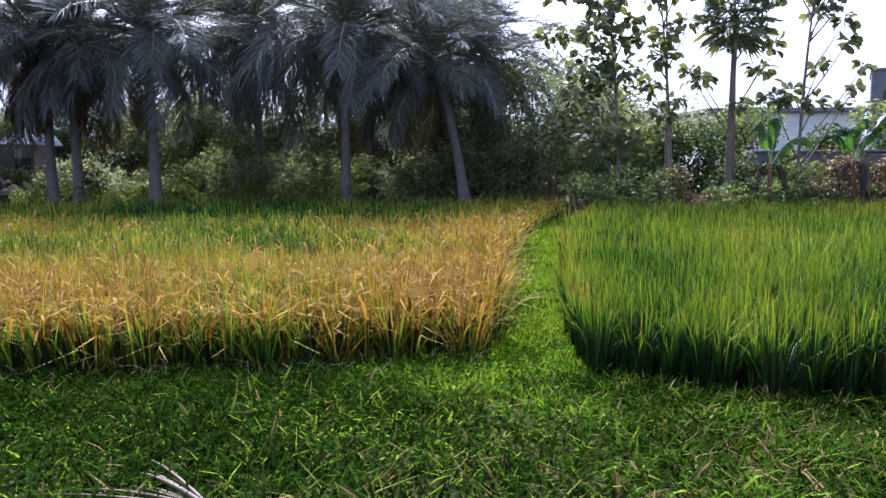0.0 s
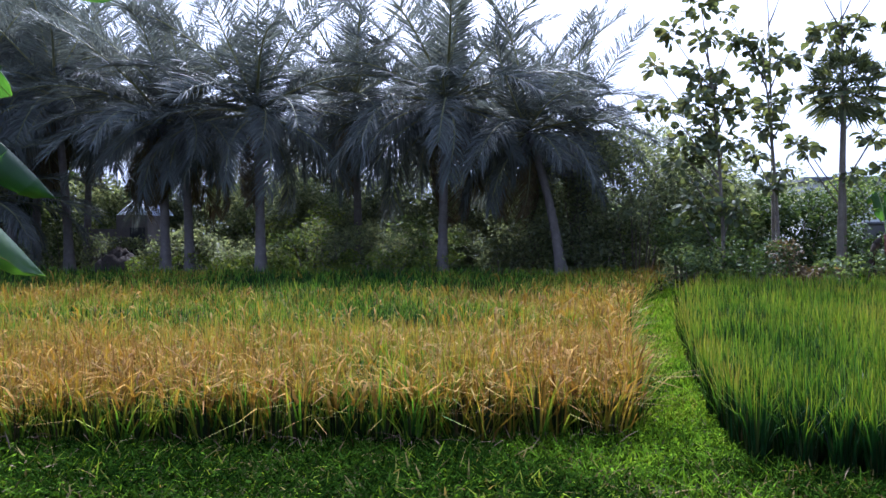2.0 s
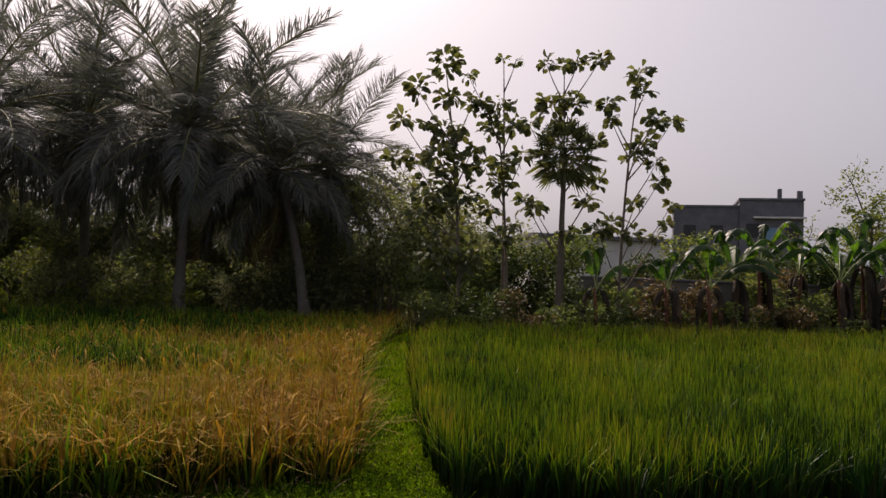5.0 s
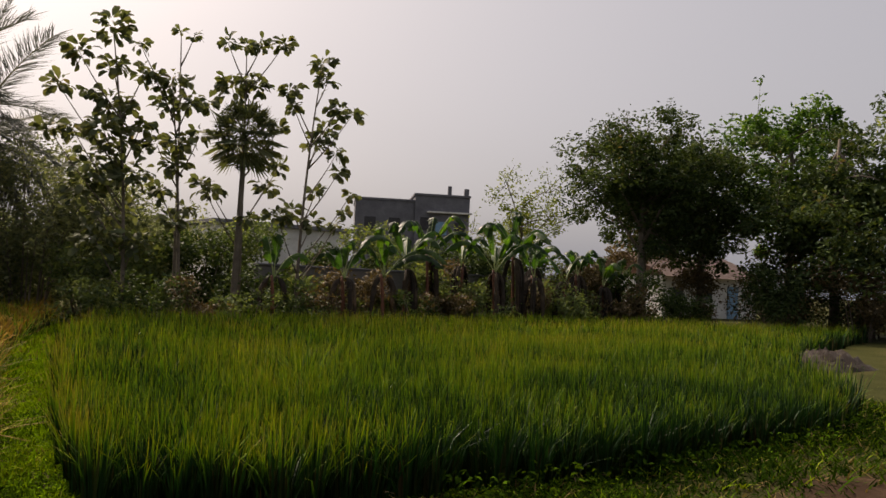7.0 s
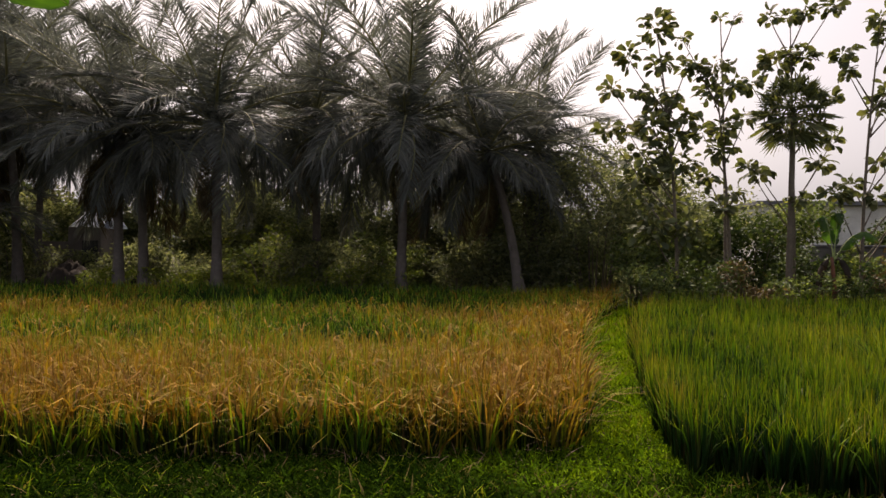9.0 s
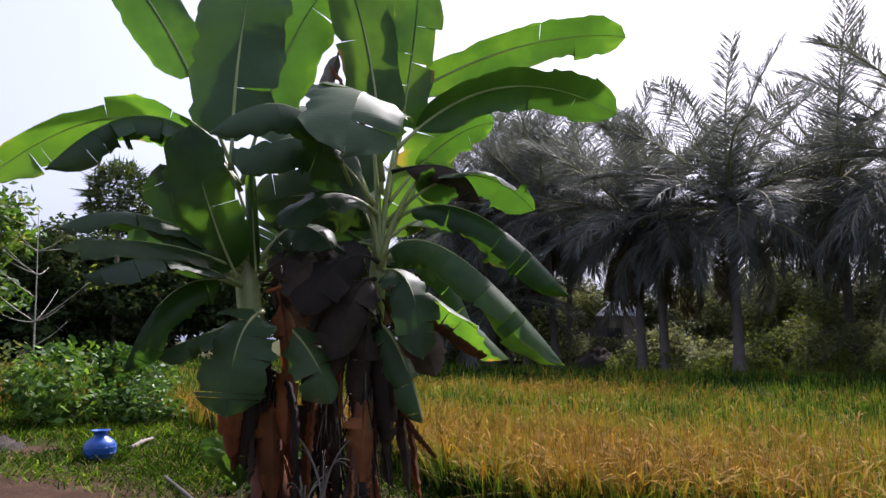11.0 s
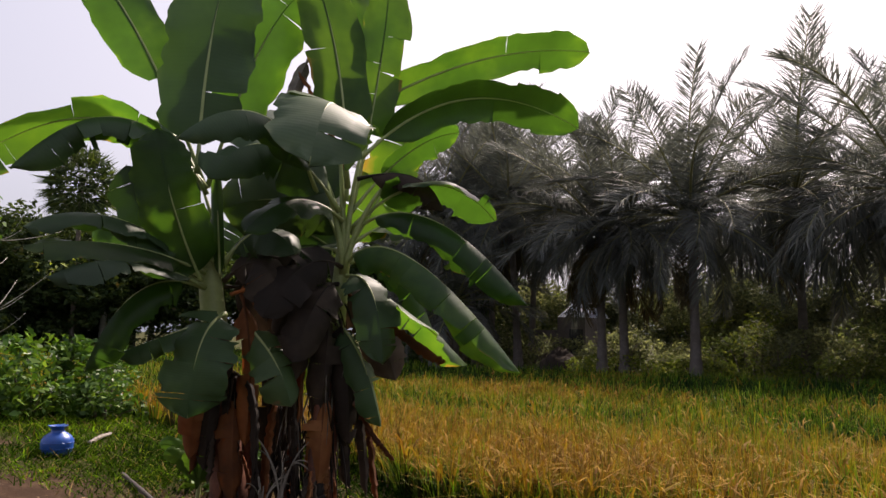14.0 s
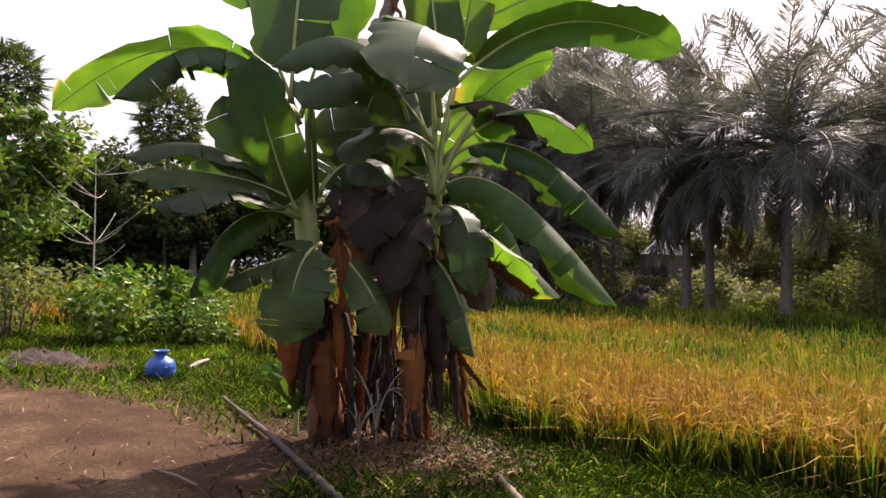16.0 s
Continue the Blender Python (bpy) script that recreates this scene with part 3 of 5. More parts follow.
# ---- palms ----
def frond(length, droop, seed, hang=0.3, leaf=0.215, pairs=128):
    """One feather leaf along +x: a bare stalk, then a tapered rachis that bends down, with stiff narrow leaflets set in a V on both sides."""
    r = np.random.default_rng(seed)
    s = np.linspace(0, 1, 15)
    ang = -droop * s ** 1.6
    step = length / 14
    px = np.concatenate([[0], np.cumsum(np.cos(ang[1:]) * step)])
    pz = np.concatenate([[0], np.cumsum(np.sin(ang[1:]) * step)])
    py = 0.10 * length * (s ** 2) * r.normal(0, 0.7)
    p = np.stack([px, py, pz], 1)
    rv, rf = tube(p, 0.05 * (1 - 0.9 * s) + 0.004, 4)
    q = np.repeat(np.linspace(0.11, 0.995, pairs), 2)
    n = len(q)
    sg = np.tile([-1.0, 1.0], n // 2)
    q = np.clip(q + r.normal(0, 0.007, n), 0.09, 1.0)
    at = np.stack([np.interp(q, s, p[:, k]) for k in range(3)], 1)
    an = np.interp(q, s, ang)
    fw = np.stack([np.cos(an), np.zeros(n), np.sin(an)], 1)
    up = np.stack([-np.sin(an), np.zeros(n), np.cos(an)], 1)
    L = length * leaf * np.clip(np.sin(np.pi * np.clip(q * 0.72 + 0.15, 0, 1)) ** 0.7, 0.22, 1) * r.uniform(0.7, 1.15, n)
    sweep = 0.36 + 0.62 * q + r.normal(0, 0.14, n)
    d = np.stack([np.zeros(n), sg, np.zeros(n)], 1) * np.cos(sweep)[:, None] + fw * np.sin(sweep)[:, None] + up * r.normal(0.30, 0.16, n)[:, None]
    d /= np.linalg.norm(d, axis=1)[:, None]
    down = np.array([0, 0, -1.0])
    side = np.cross(d, up)
    side /= np.linalg.norm(side, axis=1)[:, None] + 1e-9
    side = side + up * r.normal(0, 0.5, n)[:, None]
    sag = hang * L * r.uniform(0.5, 1.5, n)
    v = np.zeros((n, 3, 2, 3))
    for k, t in enumerate((0.0, 0.5, 1.0)):
        c = at + d * (L * t)[:, None] + down * (sag * t ** 2)[:, None]
        ww = (0.6, 1.0, 0.12)[k] * 0.0135
        v[:, k, 0], v[:, k, 1] = c - side * ww, c + side * ww
    i = np.arange(n)[:, None] * 6 + np.arange(2)[None] * 2
    f = np.stack([i, i + 1, i + 3, i + 2], -1).reshape(-1, 4)
    me = mesh_np("frond", np.vstack([v.reshape(-1, 3), rv]), np.vstack([f, rf + n * 6]), (PALM_HAZED, RACHIS))
    idx = np.zeros(len(me.polygons), np.int32)
    idx[len(f):] = 1
    me.polygons.foreach_set("material_index", idx)
    return me


DEAD = frond(4.0, 0.9, 9, 1.2)
DEAD.materials[0] = DRY_FINE
UPRIGHT = [frond(5.3, 0.5, 1, 0.20), frond(5.1, 0.8, 2, 0.25), frond(4.8, 0.35, 3, 0.16, 0.19)]
ARCHED = [frond(4.9, 0.95, 4, 0.35), frond(4.6, 1.2, 5, 0.45), frond(4.7, 0.8, 6, 0.30)]
HANGING = [frond(3.9, 1.0, 7, 0.7), frond(3.4, 1.2, 8, 0.8)]


def palm(x, y, tall, lean=(0.0, 0.0), seed=0, count=33, size=1.05, label="tall coconut palm with a full drooping crown beyond the rice"):
    r = np.random.default_rng(seed)
    ob = base("coconut_palm", x, y, -0.1)
    tagged(ob, label, "palm tree", "coconut palms behind the field")
    top = np.array([lean[0], lean[1], tall])
    pts = bend((0, 0, 0), (lean[0] * 0.25, lean[1] * 0.25, tall * 0.55), top, 40)
    t = np.linspace(0, 1, 40)
    rad = 0.15 + 0.14 * np.exp(-t * 9) - 0.03 * t + 0.010 * (np.arange(40) % 2)
    v, f = tube(pts, rad, 10)
    put("trunk", mesh_np("trunk", v, f, (PALM_BARK,), None, True), ob)
    for k in range(count):
        q = k / (count - 1)
        az = k * 137.5 + r.uniform(-16, 16)
        kind = UPRIGHT if q < 0.28 else ARCHED if q < 0.68 else HANGING
        up = math.degrees(math.asin(0.995 - 1.40 * q)) + r.uniform(-8, 8)
        me = kind[r.integers(0, len(kind))]
        m = Matrix.Translation(Vector(top) + Vector((0, 0, 0.12 - 0.35 * q))) @ pose(0, 0, 0, 0, 0, az) @ pose(0, 0, 0, r.uniform(-22, 22), -up, 0) @ Matrix.Scale(size * r.uniform(0.88, 1.1), 4)
        put("frond", me, ob, m)
    for k in range(4):
        m = Matrix.Translation(Vector(top) - Vector((0, 0, 0.3))) @ pose(0, 0, 0, 0, 0, r.uniform(0, 360)) @ pose(0, 0, 0, r.uniform(-30, 30), r.uniform(40, 70), 0) @ Matrix.Scale(size * r.uniform(0.6, 0.85), 4)
        put("dead_frond", DEAD, ob, m, "dry brown hanging frond")
    # dead sheath and stubs round the neck
    P = Pile()
    for k in range(14):
        a = r.uniform(0, 6.28)
        d = np.array([math.cos(a), math.sin(a), 0])
        b0 = top + d * 0.1 + (0, 0, -r.uniform(0.1, 0.7))
        P.add(*tube(bend(b0, b0 + d * 0.2 + (0, 0, 0.2), b0 + d * 0.35 + (0, 0, -0.25 - 0.3 * r.uniform()), 4), (0.05, 0.045, 0.03, 0.01), 4))
    put("crown_base", P.mesh("crown_base", PALM_BARK), ob, None, "fibrous brown leaf sheaths")
    return ob


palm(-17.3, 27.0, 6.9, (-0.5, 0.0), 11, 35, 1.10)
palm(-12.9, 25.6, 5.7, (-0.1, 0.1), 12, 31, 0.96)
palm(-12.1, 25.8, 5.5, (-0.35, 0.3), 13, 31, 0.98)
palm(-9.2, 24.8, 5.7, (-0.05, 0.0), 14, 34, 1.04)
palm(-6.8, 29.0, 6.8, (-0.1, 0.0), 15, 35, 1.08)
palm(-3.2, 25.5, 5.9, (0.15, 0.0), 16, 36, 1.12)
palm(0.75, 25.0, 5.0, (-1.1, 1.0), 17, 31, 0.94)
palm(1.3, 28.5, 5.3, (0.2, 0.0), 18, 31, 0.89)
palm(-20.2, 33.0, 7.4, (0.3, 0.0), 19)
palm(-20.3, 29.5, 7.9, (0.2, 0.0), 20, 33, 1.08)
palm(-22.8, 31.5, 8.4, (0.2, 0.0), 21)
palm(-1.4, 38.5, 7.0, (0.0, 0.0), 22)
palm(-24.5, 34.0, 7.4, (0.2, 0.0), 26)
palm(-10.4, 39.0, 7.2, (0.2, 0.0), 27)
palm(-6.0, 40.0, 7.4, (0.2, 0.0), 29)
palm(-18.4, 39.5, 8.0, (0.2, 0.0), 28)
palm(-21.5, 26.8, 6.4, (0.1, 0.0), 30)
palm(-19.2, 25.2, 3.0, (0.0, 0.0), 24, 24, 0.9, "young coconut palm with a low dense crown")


# ---- bushes and trees ----
def clumps(P, c, radius, count, size, r, squash=0.8):
    d = r.normal(0, 1, (count, 3))
    d /= np.linalg.norm(d, axis=1)[:, None]
    rr = radius * r.uniform(0.15, 1.0, count) ** 0.45
    q = np.asarray(c) + d * rr[:, None] * (1, 1, squash)
    P.add(*leaf_quads(q, size * r.uniform(0.6, 1.3, count), size * 0.5 * r.uniform(0.7, 1.3, count)))


def bush(x, y, wide, tall, seed, mat=BUSH, size=0.12, count=1400, name="shrub", label="dense leafy green shrub on the field margin", group="shrubs on the field margin", depth=None, lift=0.0):
    r = np.random.default_rng(seed)
    ob = base(name, x, y, 0)
    tagged(ob, label, "shrub", group)
    P, S = Pile(), Pile()
    k = max(5, int(6 + wide * 2.6))
    for _ in range(k):
        c = (r.uniform(-0.5, 0.5) * wide, r.uniform(-0.5, 0.5) * (depth or wide * 0.7), lift + (tall - lift) * (0.10 + 0.76 * r.uniform()))
        clumps(P, c, min(0.42 * tall, 0.35 * wide) * r.uniform(0.6, 1.1), count // k, size, r)
        S.add(*tube(bend((c[0] * 0.4, c[1] * 0.4, -0.05), (c[0] * 0.5, c[1] * 0.5, c[2] * 0.6), c, 5), (0.035, 0.028, 0.02, 0.015, 0.006), 4))
    tagged(put("foliage", P.mesh("foliage", mat), ob), kind="stuff")
    tagged(put("wood", S.mesh("wood", BARK), ob), kind="stuff")
    return ob


def tree(x, y, tall, wide, seed, mat=BUSH, size=0.2, count=6000, trunk=0.2, crown_from=0.35, bark=BARK, label="broad leafy tree with an uneven crown", group="", limbs=9, lean=(0, 0)):
    r = np.random.default_rng(seed)
    ob = base("tree", x, y, -0.05)
    tagged(ob, label, "tree", group)
    P, S = Pile(), Pile()
    top = np.array([lean[0], lean[1], tall * 0.72])
    mid = bend((0, 0, 0), (r.normal(0, 0.2), r.normal(0, 0.2), tall * 0.4), top, 9)
    S.add(*tube(mid, np.linspace(trunk, trunk * 0.3, 9) + trunk * 0.5 * np.exp(-np.arange(9) * 1.6), 8))
    per = count // (limbs * 4)
    for k in range(limbs):
        s = 0.35 + 0.62 * (k + r.uniform(0, 1)) / limbs
        a = k * 2.4 + r.uniform(-0.4, 0.4)
        p0 = np.array([np.interp(s, np.linspace(0, 1, 9), mid[:, q]) for q in range(3)])
        reach = wide * 0.5 * r.uniform(0.55, 1.0) * (1.15 - 0.55 * s)
        end = np.array([p0[0] + math.cos(a) * reach, p0[1] + math.sin(a) * reach, tall * (crown_from + (1 - crown_from) * r.uniform(0.15, 0.95) * (0.35 + 0.65 * s))])
        lim = bend(p0, (p0 + end) / 2 + (0, 0, 0.25 * reach), end, 6)
        S.add(*tube(lim, np.linspace(trunk * 0.38, 0.012, 6), 5))
        for _ in range(8):
            c = lim[r.integers(2, 6)] + np.clip(r.normal(0, 0.11 * wide, 3), -0.2 * wide, 0.2 * wide) * (1, 1, 0.7)
            clumps(P, c, wide * r.uniform(0.05, 0.15), per // 2, size, r, 0.8)
        for _ in range(3):
            q = lim[r.integers(3, 6)]
            e = q + r.normal(0, 0.10 * wide, 3) + (0, 0, 0.10 * wide)
            tw = bend(q, (q + e) / 2 + r.normal(0, 0.1, 3), e, 4)
            S.add(*tube(tw, (0.02, 0.015, 0.01, 0.005), 4))
            P.add(*leaf_quads(np.repeat(tw[1:], 9, 0) + r.normal(0, 0.16, (27, 3)), size, size * 0.45))
    put("trunk", S.mesh("trunk", bark), ob)
    tagged(put("crown", P.mesh("crown", mat), ob), kind="stuff")
    return ob


def belt(rows, mat_list, label, group, density=1.0):
    for k, (x, y, wide, tall) in enumerate(rows):
        mat, size = mat_list[k % len(mat_list)]
        bush(x, y, wide, tall, 200 + k + int(abs(x) * 7), mat, size, int(900 * density * wide * tall ** 0.6), "shrub", label, group)


r0 = np.random.default_rng(3)
# low bright hedge under the palms
for k, hx in enumerate(np.arange(-13.5, -2.6, 1.25)):
    bush(hx, 25.9 + r0.uniform(-0.3, 0.3), 1.7, 0.85 + r0.uniform(-0.15, 0.2), 300 + k, HEDGE, 0.13, 700, "hedge_plant", "low yellow-green hedge plant under the palms", "hedge plants under the palms")
for k, (hx, hy, hw, hh) in enumerate(((-16.6, 27.9, 1.6, 1.7), (-14.9, 28.2, 1.6, 1.5), (-13.4, 28.0, 1.8, 2.0), (-18.6, 28.6, 2.0, 2.2), (-8.0, 27.2, 2.4, 2.6), (-7.0, 26.9, 2.0, 1.9), (-5.4, 27.3, 2.0, 2.0), (-1.3, 26.9, 1.8, 1.6))):
    bush(hx, hy, hw, hh, 340 + k, HEDGE if k == 4 else UNDER, 0.15, 1100, "shrub", "leafy green shrub between the palm trunks", "shrubs between the palms")
# understorey behind the palms
belt([(q, 28.0 + r0.uniform(-1.0, 1.5), r0.uniform(2.0, 3.0), r0.uniform(1.4, 2.4)) for q in np.arange(-11.0, 3.5, 1.8)], [(UNDER, 0.15), (BUSH, 0.17), (UNDER, 0.19)], "tall tangled shrub in the shade of the palms", "understorey shrubs", 0.8)
belt([(q, 38.0 + r0.uniform(-1.0, 2.0), r0.uniform(4.0, 5.5), r0.uniform(3.2, 4.8)) for q in np.arange(-34.0, 10.0, 2.8)], [(UNDER, 0.22), (BUSH, 0.22), (UNDER, 0.22)], "high dark thicket behind the palms", "thickets behind the palms")
belt([(q, 21.9 + r0.uniform(-0.2, 0.3), r0.uniform(1.6, 2.2), r0.uniform(1.2, 2.3)) for q in np.arange(9.0, 25.0, 1.5)], [(DARK, 0.14), (BUSH, 0.14), (DRY_FINE, 0.14)], "shrub growing against the grey wall", "shrubs along the wall")
belt([(-4.6, 33.0, 3.8, 5.2), (-2.2, 34.0, 3.6, 4.8), (0.3, 33.5, 3.8, 5.6), (-6.4, 34.4, 3.4, 4.2), (-9.5, 34.5, 3.6, 3.8), (-11.8, 34.0, 3.6, 4.0)], [(UNDER, 0.2)], "high thicket behind the palms", "thickets behind the palms")
# dense dark corner at the end of the bund
belt([(1.6, 26.5, 3.2, 4.8), (3.2, 25.8, 3.0, 5.2), (4.9, 25.6, 3.0, 4.4), (2.6, 29.0, 4.0, 6.0), (5.6, 28.0, 4.0, 5.2), (0.2, 27.6, 3.2, 4.4), (7.5, 26.5, 3.4, 3.6)], [(UNDER, 0.16)], "dark thicket at the end of the grassy bund", "thickets behind the palms", 0.6)
# shrubs at the feet of the teaks and bananas
belt([(q, 20.1 + r0.uniform(-0.2, 0.7), r0.uniform(1.4, 2.2), r0.uniform(0.9, 1.7)) for q in np.arange(3.9, 24.0, 1.35)], [(BUSH, 0.12), (DARK, 0.12), (DRY_FINE, 0.12)], "rough shrub along the edge of the rice", "shrubs along the rice")
belt([(q, 23.6 + r0.uniform(0, 1.5), r0.uniform(2.4, 3.4), r0.uniform(2.2, 3.4)) for q in np.arange(5.5, 27.0, 2.4)], [(BUSH, 0.17), (DARK, 0.17)], "tall shrub behind the banana row", "shrubs behind the bananas")


def teak(x, y, heads, seed, crook=0.0, leaf=0.29, label="slender young teak with large sparse leaves"):
    """A thin stem to the first head; from it a bare branch to each further head (side, height, radius), with big drooping leaves round each."""
    r = np.random.default_rng(seed)
    ob = base("teak_sapling", x, y, -0.05)
    tagged(ob, label, "tree", "young teaks beside the rice")
    P = Pile()
    tx, tz, _ = heads[0]
    main = bend((0, 0, 0), (tx * 0.2 + crook, 0, tz * 0.5), (tx, 0, tz), 14)
    v, f = tube(main, np.linspace(0.06, 0.012, 14), 6)
    put("stem", mesh_np("stem", v, f, (BARK,), None, True), ob)

    def leaves(c, radius, n):
        d = r.normal(0, 1, (n, 3))
        d[:, 2] = d[:, 2] * 0.8 + 0.1
        d /= np.linalg.norm(d, axis=1)[:, None]
        q = c + d * (radius * 0.75 * r.uniform(0.05, 1.0, n) ** 0.6)[:, None]
        for o, w in zip(q, d):
            L = leaf * r.uniform(0.65, 1.2)
            g = w * (1, 1, 0.5) + r.normal(0, 0.35, 3) + (0, 0, -0.15)
            g /= np.linalg.norm(g)
            s = np.cross(g, r.normal(0, 0.6, 3) + (0, 0, 1) - w * 0.4)
            s /= np.linalg.norm(s) + 1e-9
            u = np.cross(s, g)
            W = L * r.uniform(0.26, 0.34)
            bow = r.uniform(0.1, 0.3)
            rows = [o, o + g * L * 0.35 + u * L * 0.05, o + g * L * 0.7 - u * L * bow * 0.3, o + g * L * 0.92 - u * L * bow]
            v = []
            for row, w2 in zip(rows, (0.12, 0.75, 1.0, 0.35)):
                v += [row - s * W * w2 + u * W * w2 * 0.25, row, row + s * W * w2 + u * W * w2 * 0.25]
            f = []
            for k in range(3):
                f += [[3 * k, 3 * k + 1, 3 * k + 4, 3 * k + 3], [3 * k + 1, 3 * k + 2, 3 * k + 5, 3 * k + 4]]
            P.add(v, f)

    for k, (dx, z, radius) in enumerate(heads):
        deep = r.normal(0, 0.25)
        c = np.array([dx, deep, z])
        if k:
            foot = max(0.3, z - 0.5 - 1.1 * abs(dx - np.interp(z, main[:, 2], main[:, 0])))
            p0 = np.array([np.interp(foot, main[:, 2], main[:, j]) for j in range(3)])
            v, f = tube(bend(p0, (p0[0] * 0.4 + dx * 0.6, deep * 0.5, (foot + z) * 0.5), c, 7), np.linspace(0.026, 0.008, 7), 5)
            put("branch", mesh_np("branch", v, f, (BARK,), None, True), ob)
        else:
            c = main[-1]
        leaves(c, radius, int(9 + 150 * radius ** 1.6))
    tagged(put("foliage", P.mesh("foliage", TEAK), ob), kind="stuff")
    return ob


teak(4.7, 20.6, [(-0.62, 7.52, 0.51), (-1.37, 6.73, 0.39), (-0.57, 6.51, 0.34), (-1.75, 5.88, 0.34), (-0.99, 5.9, 0.17), (-0.57, 5.6, 0.56), (-0.12, 5.67, 0.34), (-1.88, 4.78, 0.34), (-1.41, 4.8, 0.23), (-0.74, 4.88, 0.51), (-0.32, 4.62, 0.56), (0.3, 6.61, 0.28), (0.17, 5.11, 0.28), (-0.79, 4.03, 0.68), (-0.08, 3.79, 0.68), (-1.05, 3.38, 0.56), (-0.33, 2.81, 0.68), (-0.7, 2.15, 0.68), (0.21, 2.2, 0.51)], 31, 0.1)
teak(6.2, 21.4, [(-0.21, 8.0, 0.11), (0.08, 7.88, 0.21), (-1.25, 7.39, 0.19), (-0.09, 6.67, 0.16)], 33, 0.0, 0.22, "thin young teak, nearly bare but for its tip")
teak(6.15, 20.8, [(-0.49, 6.43, 0.46), (-0.52, 5.91, 0.4), (-0.99, 6.57, 0.23), (-0.13, 5.92, 0.28), (-0.84, 4.76, 0.34), (-0.24, 4.83, 0.36), (0.31, 5.12, 0.28), (-0.33, 4.26, 0.34), (-0.62, 3.56, 0.34), (0.06, 3.17, 0.28), (-0.36, 2.7, 0.34)], 34, 0.05)
teak(8.1, 21.6, [(-0.17, 8.13, 0.31), (-0.74, 8.08, 0.24), (0.34, 8.29, 0.24), (0.76, 8.22, 0.31), (-0.49, 6.84, 0.53), (0.27, 6.97, 0.38), (-1.2, 6.24, 0.33), (-1.27, 3.92, 0.26), (-0.84, 3.78, 0.3), (0.53, 4.02, 0.33), (1.16, 4.77, 0.33), (0.87, 5.81, 0.28), (0.0, 7.17, 0.3)], 36, 0.0)
teak(9.6, 21.0, [(0.48, 7.83, 0.4), (0.71, 7.36, 0.34), (-0.37, 6.93, 0.4), (-0.28, 6.51, 0.25), (0.95, 6.51, 0.4), (1.6, 6.54, 0.29), (0.84, 5.92, 0.44), (0.58, 5.5, 0.32), (1.18, 5.26, 0.32), (1.2, 4.68, 0.21), (0.64, 4.06, 0.21), (1.63, 4.02, 0.16), (1.58, 3.5, 0.15), (-0.02, 3.44, 0.34), (-0.92, 3.13, 0.34), (-1.67, 3.08, 0.23), (0.4, 3.1, 0.32), (1.38, 3.1, 0.17)], 38, -0.1)


def fan_palm(x, y, tall, seed, size=1.15, count=46, label="small round-headed fan palm among the teaks", group="", dark=False):
    r = np.random.default_rng(seed)
    ob = base("fan_palm", x, y, -0.05)
    tagged(ob, label, "palm tree", group)
    v, f = tube(bend((0, 0, 0), (0.05, 0, tall * 0.5), (0.1, 0, tall), 16), np.linspace(0.15, 0.11, 16) * (1.0 if dark else 0.66), 8)
    put("trunk", mesh_np("trunk", v, f, (BARK,), None, True), ob)
    P = Pile()
    for k in range(count):
        a = k * 2.4
        e = 1.45 - 2.5 * k / count
        d = np.array([math.cos(a) * math.cos(e), math.sin(a) * math.cos(e), math.sin(e)])
        q = np.array([0.1, 0, tall]) + d * size * 0.45
        side = np.cross(d, (0, 0, 1.0))
        side /= np.linalg.norm(side) + 1e-9
        for t in np.linspace(-1.15, 1.15, 13):
            tip = q + (d * math.cos(t) + side * math.sin(t)) * size * 0.6 * r.uniform(0.85, 1.1) - np.array([0, 0, 0.12])
            w = np.cross(tip - q, d + (0, 0, 0.3))
            w = w / (np.linalg.norm(w) + 1e-9) * 0.035
            m = q * 0.4 + tip * 0.6
            P.add([q, m + w, tip, m - w], [[0, 1, 2, 3]])
        P.add(*tube([[0.1, 0, tall], (np.array([0.1, 0, tall]) + q) / 2, q], (0.02, 0.015, 0.01), 4))
    d = r.normal(0, 1, (count * 26, 3))
    d /= np.linalg.norm(d, axis=1)[:, None]
    q = d * (size * 0.72 * r.uniform(0.3, 1.0, len(d)) ** 0.4)[:, None] * (1, 1, 1.15) + (0.1, 0, tall + 0.1)
    P.add(*leaf_quads(q, size * 0.24, size * 0.05, 0.0, 0.5))
    tagged(put("crown", P.mesh("crown", DARK if dark else TEAK), ob), kind="stuff")
    return ob


fan_palm(7.75, 21.1, 5.3, 41, 1.2, 30)

